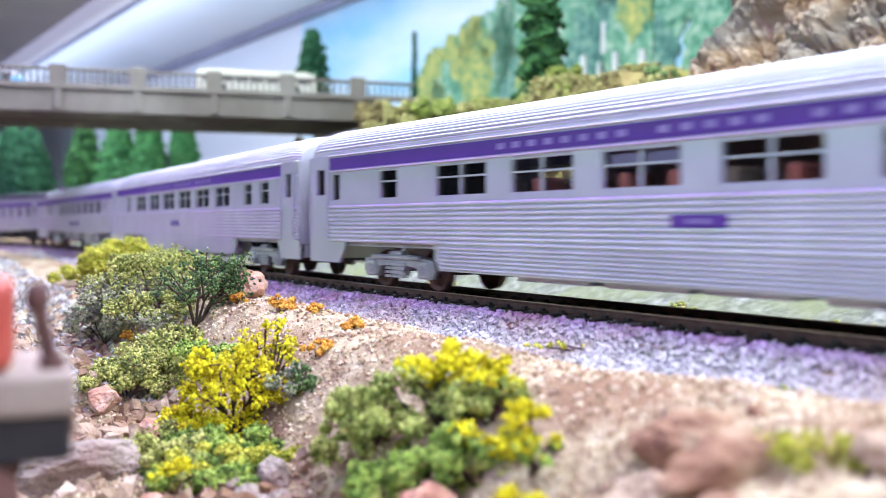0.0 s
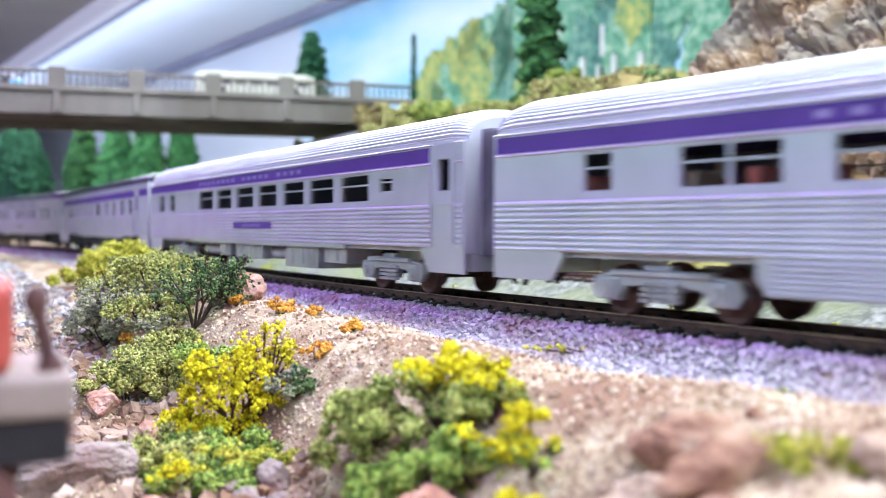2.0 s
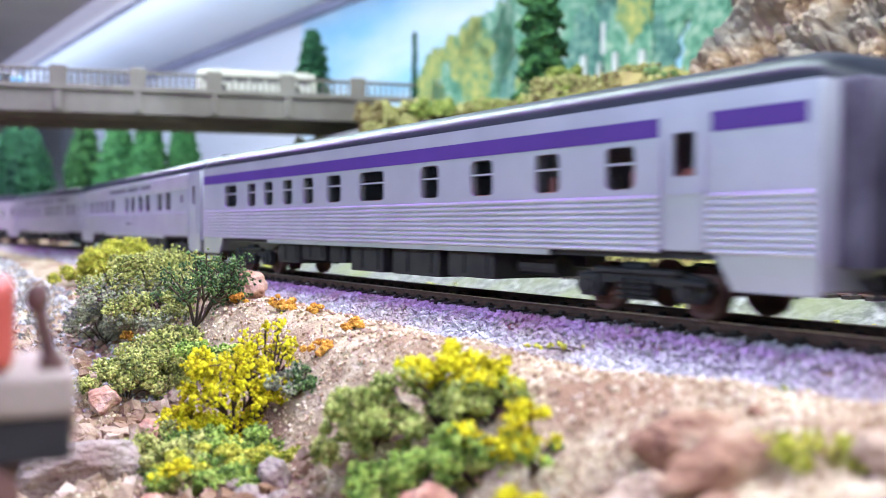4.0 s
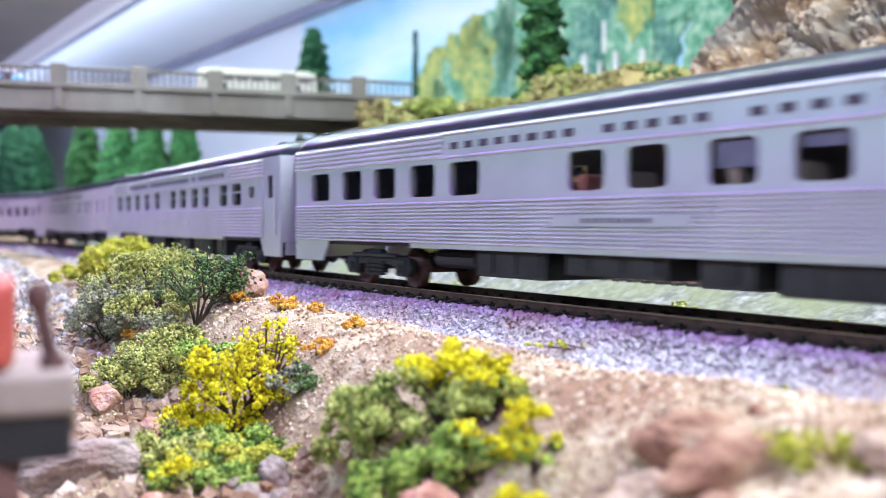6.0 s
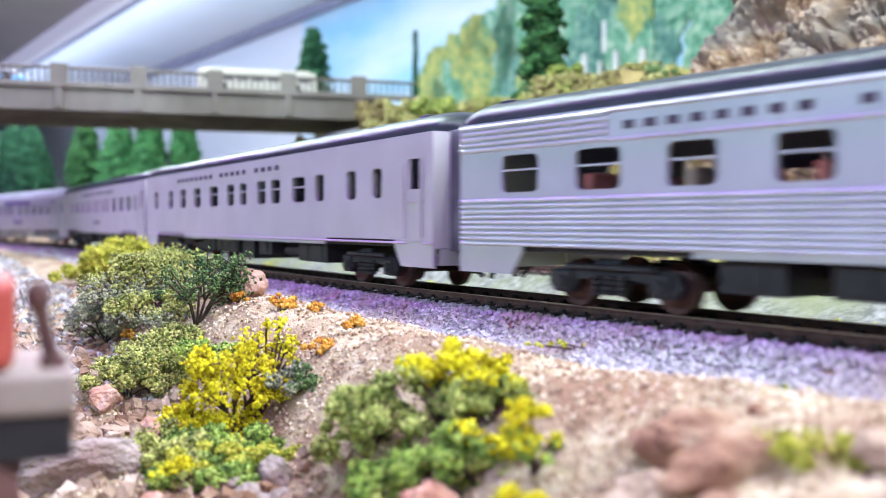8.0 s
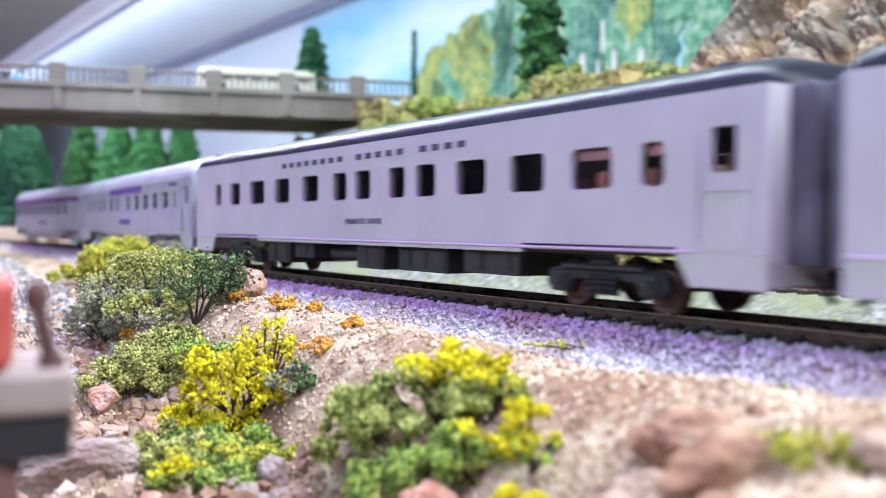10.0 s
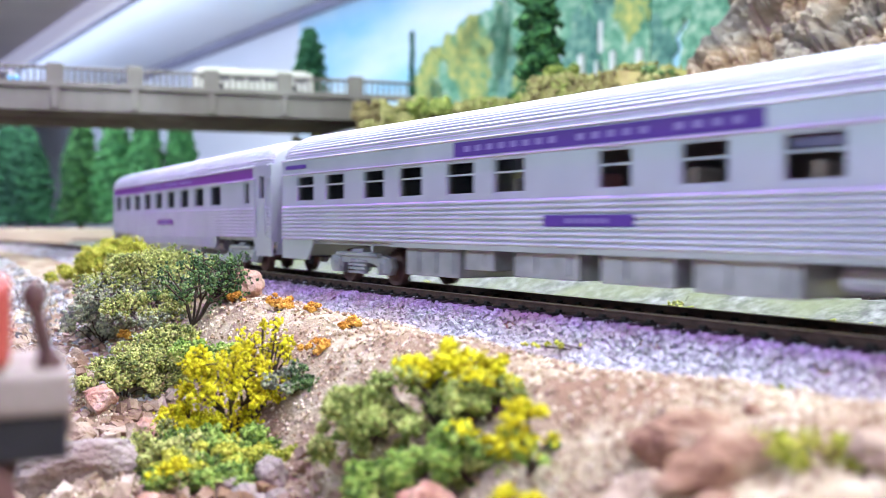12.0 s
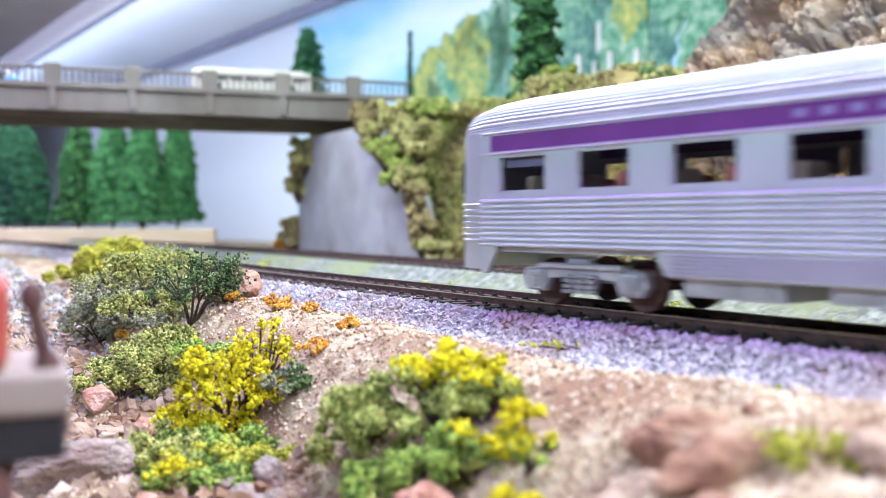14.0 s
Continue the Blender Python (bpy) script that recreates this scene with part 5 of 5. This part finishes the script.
# crumbs on the right half of this plant take the darker green
shrub("small dusty green plant on the bank", -0.0310, 0.198, 0.012, 0.008, 0.0055, GREY_LEAF, 1000, 0.00045, 38, second=DARK_LEAF, second_at=lambda a, b, c: a)
shrub("yellow-green tuft on the sandy mound", 0.0410, 0.1040, 0.014, 0.010, 0.0034, LIME_LEAF, 240, 0.00050, 39, second=LIME_LEAF, second_at=lambda a, b, c: b)
shrub("yellow moss at the edge of the ballast", 0.0520, 0.1440, 0.016, 0.006, 0.0012, LIME_LEAF, 260, 0.00045, 40, lumps=16, hug=0.28)
shrub("yellow moss at the edge of the ballast", 0.0260, 0.1860, 0.024, 0.006, 0.0010, LIME_LEAF, 200, 0.00040, 41, lumps=24, hug=0.16)
shrub("loose green bush at the foot of the bank", -0.0075, 0.1430, 0.013, 0.008, 0.0080, PALE_LEAF, 1500, 0.00056, 58, lumps=12, hug=0.75)
shrub("loose green and yellow bush beside the mound", 0.0050, 0.1410, 0.015, 0.008, 0.0105, GREEN_LEAF, 2200, 0.00056, 59, lumps=14, hug=0.75, second=YELLOW_LEAF, second_at=lambda a, b, c: a + c - 0.55)
shrub("green bush between bank and mound", 0.0075, 0.1500, 0.013, 0.008, 0.0105, PALE_LEAF, 1800, 0.00056, 70, lumps=12, hug=0.75, second=YELLOW_LEAF, second_at=lambda a, b, c: c - 0.6)
for k, (x, y, w) in enumerate([(-0.0424, 0.245, 0.0055), (-0.0217, 0.2143, 0.0050), (-0.0280, 0.2070, 0.0060), (-0.0954, 0.288, 0.0055), (-0.0330, 0.238, 0.0035), (-0.0570, 0.262, 0.0040)]):
    shrub("orange dried tuft on the sandy bank", x, y, w, w * 0.8, w * 0.75, ORANGE_LEAF, 420, 0.00045, 60 + k, twigs=5, lumps=6, name="tuft")


def rock(label, x, y, sx, sy, sz, mat, seed, turn=0.0, sink=0.3, tip=0.0, flat=0.0, detail=4, z=None):
    """A broken stone: a ball cut by random planes, then roughened."""
    rng = np.random.default_rng(seed)
    bm = bmesh.new()
    bmesh.ops.create_icosphere(bm, subdivisions=detail, radius=1.0)
    planes = [(Vector(rng.normal(size=3)).normalized(), rng.uniform(0.55, 0.9)) for _ in range(11)]
    if flat:
        planes.append((Vector((0.1, 0.05, 1)).normalized(), flat))
    for v in bm.verts:
        p = v.co.copy()
        for nrm, dist in planes:
            over = p.dot(nrm) - dist
            if over > 0:
                p -= nrm * over * 0.92
        q = p * 2.2
        k = 0.15 * fbm(q.x + seed, q.y, q.z, 6) + 0.04 * fbm(q.x * 5, q.y * 5, q.z * 5 + seed, 4)
        v.co = p * (1 + k)
    bmesh.ops.scale(bm, vec=(sx / 2, sy / 2, sz / 2), verts=bm.verts)
    ob = part("rock", bm, mat)
    zz = ground_z(x, y) if z is None else z
    ob.matrix_basis = pose(x, y, zz + sz * (0.5 - sink), tip, 0, turn)
    return tagged(ob, label, "rock", "rocks on the bank")


rock("reddish rock on the crest of the bank", -0.0580, 0.277, 0.0112, 0.009, 0.0112, ROCK_PINK, 1, 20, 0.14)
rock("large grey-brown slab in the rocky hollow", -0.0690, 0.178, 0.0280, 0.018, 0.0150, ROCK_GREY, 2, 28, 0.27, -18, 0.6, 5)
rock("grey flat rock with mossy stains", -0.0850, 0.192, 0.0220, 0.015, 0.0130, ROCK_GREY, 3, -10, 0.25, 0, 0.6)
rock("rounded tan stone in the hollow", -0.0815, 0.226, 0.0090, 0.008, 0.0078, ROCK_PINK, 4, 40, 0.15)
rock("flat tan stone half buried", -0.0720, 0.212, 0.0135, 0.011, 0.0060, ROCK_TAN, 5, 10, 0.35, 0, 0.5)
rock("flat tan stone in the hollow", -0.0800, 0.207, 0.0080, 0.010, 0.0065, ROCK_TAN, 6, 70, 0.3)
rock("pale stone beside the green mat", -0.0660, 0.208, 0.0060, 0.006, 0.0058, ROCK_PINK, 7, 0, 0.2)
rock("orange-brown boulder at the foot of the bank", -0.0026, 0.1360, 0.0105, 0.008, 0.0105, ROCK_PINK, 8, 35, 0.2)
rock("grey pointed stone by the green mat", -0.0312, 0.171, 0.0062, 0.006, 0.0078, ROCK_GREY, 9, 10, 0.2)
rock("pale grey stone at the foot of the bank", -0.0400, 0.1715, 0.0090, 0.006, 0.0042, ROCK_GREY, 10, 0, 0.3)
rock("pale pointed stone at the foot of the bank", -0.0350, 0.1650, 0.0060, 0.006, 0.0042, ROCK_GREY, 11, 50, 0.3)
rock("rust-brown boulder in the sandy mound", 0.0315, 0.1190, 0.0200, 0.013, 0.0110, ROCK_BROWN, 12, 15, 0.74)
rock("sandy boulder on the mound", 0.0240, 0.1120, 0.0140, 0.011, 0.0085, ROCK_TAN, 13, 60, 0.66)
rock("eroded rust-brown lump in the mound's face", 0.0335, 0.1080, 0.0260, 0.011, 0.0110, ROCK_BROWN, 17, 30, 0.70)
rock("crumbling brown lump low in the mound", 0.0200, 0.1020, 0.0150, 0.010, 0.0080, ROCK_BROWN, 18, 5, 0.68)
rock("pale stone on the mound", 0.0455, 0.0985, 0.0075, 0.007, 0.0060, ROCK_TAN, 14, 0, 0.4)
rock("small white stone on the mound", 0.0290, 0.1245, 0.0030, 0.003, 0.0026, ROCK_TAN, 15, 0, 0.1)
rock("rust-brown boulder low on the mound", 0.0275, 0.1000, 0.0230, 0.012, 0.0105, ROCK_BROWN, 16, 80, 0.74)
rng_rocks = np.random.default_rng(77)
for k in range(64):
    s_, d_ = rng_rocks.uniform(0.12, 0.36), rng_rocks.uniform(0.080, 0.135)
    x_, y_, h_ = on_line(s_, -d_)
    w_ = rng_rocks.uniform(0.0022, 0.0062)
    rock("small broken stone in the rocky hollow", x_, y_, w_, w_ * rng_rocks.uniform(0.6, 1.0), w_ * rng_rocks.uniform(0.35, 0.75), [ROCK_TAN, ROCK_GREY, ROCK_PINK, ROCK_TAN][k % 4], 100 + k, rng_rocks.uniform(0, 180), 0.25, 0, 0, 3)
for k in range(26):
    s_, d_ = rng_rocks.uniform(0.02, 0.30), rng_rocks.uniform(0.036, 0.080)
    x_, y_, h_ = on_line(s_, -d_)
    w_ = rng_rocks.uniform(0.0015, 0.0042)
    rock("small crumbling lump of sandy soil", x_, y_, w_, w_ * 0.8, w_ * 0.6, [ROCK_TAN, ROCK_BROWN][k % 2], 200 + k, rng_rocks.uniform(0, 180), 0.4, 0, 0, 3)


# ----- trees -----
def pine(label, x, y, z, h, r, leaf, n, size, seed, bare=0.12, name="pine_tree", spire=1.0, ragged=0.28):
    """A bottle-brush conifer: a trunk with whorls of drooping sprays."""
    rng = np.random.default_rng(seed)
    ob = empty(name, label, "tree", "model conifers", pose(x, y, z))
    bm = rod(bmesh.new(), (0, 0, -0.004), (0, 0, h * 0.97), h * 0.018, h * 0.004, 7)
    t = rng.random(n) ** 1.25
    zz = h * (bare + (1 - bare) * t)
    a = rng.uniform(0, 2 * math.pi, n)
    whorl = 1 - ragged + ragged * np.cos(t * 2 * math.pi * 9 + 2.0 * np.sin(2 * a + seed))
    lobe = 0.82 + 0.18 * np.sin(3 * a + seed + 7 * t)
    rr = r * (1 - t) ** (0.8 / spire) * whorl * lobe * np.sqrt(rng.uniform(0.12, 1.0, n)) + r * 0.04
    where = np.stack([rr * np.cos(a), rr * np.sin(a), zz - rr * 0.30], axis=1)
    for k in range(26):
        q = k / 26
        b = 2.4 * k
        L = r * (1 - q) ** 0.8 * 0.8
        z1 = h * (bare + (1 - bare) * q)
        rod(bm, (0, 0, z1), (L * math.cos(b), L * math.sin(b), z1 - L * 0.3), h * 0.006, h * 0.002, 4)
    part("trunk", bm, BARK, ob)
    link("crown", crumbs("crown", where, size * rng.uniform(0.5, 1.4, n), (TUFT_V, TUFT_F), 0.45, (1, 1, 0.8), rng), leaf, ob)
    return ob


pine("tall dark green conifer on the turf bank", 0.0575, 0.600, 0.096, 0.150, 0.0205, PINE_LEAF, 5200, 0.0024, 1, 0.05)
pine("small dark conifer behind the bridge", -0.134, 0.950, 0.112, 0.098, 0.0300, PINE_DARK, 3000, 0.0026, 2, 0.05, spire=1.8)
pine("thin dark conifer far behind the bridge", -0.0335, 0.960, 0.115, 0.095, 0.0050, PINE_DARK, 700, 0.0018, 3, 0.02)
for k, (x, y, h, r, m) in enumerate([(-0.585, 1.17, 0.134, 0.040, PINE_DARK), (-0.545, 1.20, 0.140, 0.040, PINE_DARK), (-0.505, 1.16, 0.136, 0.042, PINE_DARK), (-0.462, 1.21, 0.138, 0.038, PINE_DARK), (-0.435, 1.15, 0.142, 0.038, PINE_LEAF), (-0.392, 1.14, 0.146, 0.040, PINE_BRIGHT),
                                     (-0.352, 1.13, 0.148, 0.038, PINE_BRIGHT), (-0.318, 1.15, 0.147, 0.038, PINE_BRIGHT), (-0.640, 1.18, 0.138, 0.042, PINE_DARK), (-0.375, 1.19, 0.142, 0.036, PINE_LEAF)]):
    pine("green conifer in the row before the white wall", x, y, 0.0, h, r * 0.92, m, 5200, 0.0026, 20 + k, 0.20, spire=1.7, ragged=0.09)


def bank_bush(label, s, off, z, w, h, leaf, n, seed):
    x, y, hd = on_line(s, off)
    rng = np.random.default_rng(seed)
    ob = empty("bank_bush", label, "shrub", "bushes on the turf bank", pose(x, y, z))
    k, n = 18, int(n * 1.9)
    cs = np.stack([rng.uniform(-0.5, 0.5, k) * w, rng.uniform(-0.35, 0.35, k) * w, rng.uniform(0.1, 0.8, k) * h], axis=1)
    pick = rng.integers(0, k, n)
    v = rng.normal(size=(n, 3))
    v /= np.linalg.norm(v, axis=1)[:, None]
    where = cs[pick] + v * (rng.uniform(0.4, 1.0, n) * 0.17 * (w + h) / 2)[:, None]
    bm = bmesh.new()
    for c in cs:
        rod(bm, (0, 0, -0.006), tuple(c), 0.0008, 0.0004, 5)
    part("stem", bm, BARK, ob)
    link("foliage", crumbs("foliage", where, 0.0011 * rng.uniform(0.5, 1.4, n), (TUFT_V, TUFT_F), 0.45, rng=rng), leaf, ob)


for k, (s, o, z, w, h, m) in enumerate([(0.470, 0.215, 0.092, 0.020, 0.014, MOSS_LEAF), (0.450, 0.222, 0.095, 0.016, 0.022, MOSS_LEAF), (0.52, 0.205, 0.088, 0.036, 0.008, TURF_LEAF), (0.575, 0.150, 0.090, 0.020, 0.012, SCRUB_LEAF), (0.60, 0.172, 0.088, 0.022, 0.014, SCRUB_LEAF),
                                        (0.565, 0.149, 0.078, 0.016, 0.020, SCRUB_LEAF), (0.551, 0.148, 0.066, 0.018, 0.022, TURF_LEAF), (0.536, 0.147, 0.056, 0.020, 0.020, MOSS_LEAF), (0.520, 0.147, 0.044, 0.020, 0.018, MOSS_LEAF), (0.505, 0.148, 0.040, 0.016, 0.016, TURF_LEAF),
                                        (0.497, 0.149, 0.020, 0.012, 0.026, SCRUB_LEAF), (0.490, 0.150, 0.000, 0.013, 0.028, SCRUB_LEAF), (0.483, 0.154, -0.006, 0.016, 0.016, TURF_LEAF), (0.530, 0.158, 0.070, 0.026, 0.022, TURF_LEAF), (0.510, 0.158, 0.060, 0.026, 0.024, TURF_LEAF),
                                        (0.676, 0.147, 0.062, 0.020, 0.028, TURF_LEAF), (0.690, 0.147, 0.040, 0.016, 0.030, TURF_LEAF), (0.684, 0.146, 0.054, 0.014, 0.022, SCRUB_LEAF), (0.702, 0.147, 0.000, 0.016, 0.028, SCRUB_LEAF), (0.720, 0.150, -0.006, 0.020, 0.012, ORANGE_LEAF),
                                        (0.556, 0.166, 0.089, 0.030, 0.014, TURF_LEAF), (0.536, 0.176, 0.088, 0.030, 0.013, MOSS_LEAF), (0.580, 0.158, 0.086, 0.022, 0.014, SCRUB_LEAF), (0.352, 0.215, 0.088, 0.014, 0.012, DARK_LEAF), (0.190, 0.215, 0.112, 0.018, 0.018, MOSS_LEAF)]):
    bank_bush("mossy bush clinging to the turf bank", s, o, z, w, h, m, 1500, 300 + k)
def moss(label, s0, s1, leaf, n, size, seed, spread):
    """Turf fibres and foam crumbs over the face of the bank."""
    rng = np.random.default_rng(seed)
    s, v = rng.uniform(s0, s1, n), rng.uniform(0.02, 0.66, n)
    where = []
    for a, b in zip(s, v):
        if noise.fractal(Vector((a * 26 + seed, b * 5, seed)), 1.0, 2.0, 3) < spread:
            continue
        x, y, z = hill_point(float(a), float(b))
        h = on_line(float(a))[2]
        k = rng.uniform(0.0, 0.003)
        where.append((x - k * math.cos(h), y - k * math.sin(h), z + k * 0.6))
    where = np.array(where)
    me = crumbs("moss", where, size * rng.uniform(0.5, 1.4, len(where)), (TUFT_V, TUFT_F), 0.45, rng=rng)
    tagged(link("moss", me, leaf), label, "moss", kind="stuff")


moss("olive-green moss on the turf bank", 0.42, 0.70, MOSS_LEAF, 9000, 0.0012, 1, -0.05)
moss("yellow-green moss on the turf bank", 0.30, 0.66, TURF_LEAF, 14000, 0.0012, 2, -0.05)
moss("brown scrub on the turf bank", 0.28, 0.70, SCRUB_LEAF, 12000, 0.0012, 3, -0.1)

for k in range(16):
    rg = np.random.default_rng(400 + k)
    s_ = rg.uniform(0.0, 0.75)
    o_ = rg.uniform(0.028, 0.095)
    x_, y_, _ = on_line(s_, o_)
    shrub("short yellow-green grass tuft between the tracks", x_, y_, rg.uniform(0.014, 0.03), 0.012, 0.0035, LIME_LEAF if k % 2 else OLIVE_LEAF, 420, 0.0008, 400 + k, twigs=4, lumps=7, name="grass_tuft")


# ----- on the bridge -----
def coach():
    ob = empty("motor_coach", "cream motor coach parked on the bridge deck", "bus", "", BR_M @ pose(0.172, 0.052, 0.1145))
    bm = box(bmesh.new(), -0.045, 0.045, -0.013, 0.013, 0.004, 0.0205, 0.002)
    part("body", bm, CREAM, ob)
    part("roof_rack", box(bmesh.new(), -0.040, 0.040, -0.010, 0.010, 0.0205, 0.0222, 0.0008), CREAM, ob)
    for k in range(7):
        part("window", box(bmesh.new(), -0.040 + k * 0.0117, -0.0305 + k * 0.0117, -0.0134, -0.0128, 0.0125, 0.0170, 0.0), DARK_GLASS, ob)
    for x in (-0.028, 0.028):
        for y in (-0.0125, 0.0125):
            part("wheel", rod(bmesh.new(), (x, y - 0.0018, 0.0055), (x, y + 0.0018, 0.0055), 0.0055, 0.0055, 16), UNDER_BLACK, ob)


def van():
    ob = empty("delivery_van", "white and sky-blue van on the bridge deck", "van", "", BR_M @ pose(-0.022, 0.040, 0.1145))
    part("lower_body", box(bmesh.new(), -0.030, 0.030, -0.011, 0.011, 0.003, 0.0075, 0.001), BLUE_PAINT, ob)
    part("upper_body", box(bmesh.new(), -0.030, 0.026, -0.011, 0.011, 0.0075, 0.0108, 0.001), WHITE_PAINT, ob)
    for k in range(4):
        part("window", box(bmesh.new(), -0.026 + k * 0.013, -0.016 + k * 0.013, -0.0114, -0.0108, 0.0082, 0.0104), DARK_GLASS, ob)
    for x in (-0.018, 0.018):
        for y in (-0.0105, 0.0105):
            part("wheel", rod(bmesh.new(), (x, y - 0.0015, 0.004), (x, y + 0.0015, 0.004), 0.004, 0.004, 14), UNDER_BLACK, ob)


coach()
van()


# ----- the red work car at the near edge -----
def work_car():
    """The end of a small red work car, with its deck and brake staff, standing low at the layout's edge."""
    ob = empty("work_car", "weathered red work car with rusty brake staff", "rail vehicle", "", pose(-0.0453, 0.0964, -0.0010, 0, 0, 24))
    part("deck", box(bmesh.new(), -0.034, 0.0068, -0.010, 0.010, 0.0005, 0.0045, 0.0006), DECK_GREY, ob)
    part("underframe", box(bmesh.new(), -0.034, 0.0064, -0.009, 0.009, -0.0040, 0.0005, 0.0004), UNDER_BLACK, ob)
    part("cab", box(bmesh.new(), -0.034, 0.0014, -0.009, 0.009, 0.0046, 0.0132, 0.0012), RED_PAINT, ob)
    bm = rod(bmesh.new(), (0.0062, -0.006, -0.002), (0.0036, -0.006, 0.0108), 0.00085, 0.00075, 10)
    rod(bm, (0.0050, -0.006, 0.0036), (0.0047, -0.006, 0.0056), 0.0014, 0.0012, 10)
    staff = part("brake_staff", bm, RUST, ob)
    bm = bmesh.new()
    bmesh.ops.create_uvsphere(bm, u_segments=14, v_segments=10, radius=0.00125, matrix=Matrix.Translation((0.0035, -0.006, 0.0114)) @ Matrix.Diagonal((1, 1, 1.25, 1)))
    part("knob", bm, RUST, staff, smooth=True)
    for x in (-0.024, -0.002):
        for y in (-0.0082, 0.0082):
            part("wheel", rod(bmesh.new(), (x, y - 0.001, -0.0075), (x, y + 0.001, -0.0075), 0.0040, 0.0040, 18), RUST, ob)
    rail = part("siding_rail", box(bmesh.new(), -0.040, 0.012, -0.0088, -0.0074, -0.0135, -0.0115), RAIL_SIDE, ob)


work_car()


# ================= what moves =================
SPEED, EASE = 0.19728, 0.00013
TAIL = [0.26218, 0.56089, 0.86121, 1.16431, 1.46276, 1.76619, 2.06695, 2.36799, 2.66893, 2.96136]


def car_rows(tail):
    rows = []
    for k in range(29):
        t = k * 0.5
        lag = 0.0075 * max(0.0, (t - 13.0)) ** 2
        end = tail - SPEED * t - EASE * t * t + lag
        a, b = on_line(end - 0.048), on_line(end - 0.245)
        h = math.atan2(-(a[0] - b[0]), a[1] - b[1])
        rows.append((t, pose((a[0] + b[0]) / 2, (a[1] + b[1]) / 2, 0, 0, 0, math.degrees(h))))
    return rows


def motions():
    for car, tail in zip(train, TAIL):
        walk(car, car_rows(tail))


motions()
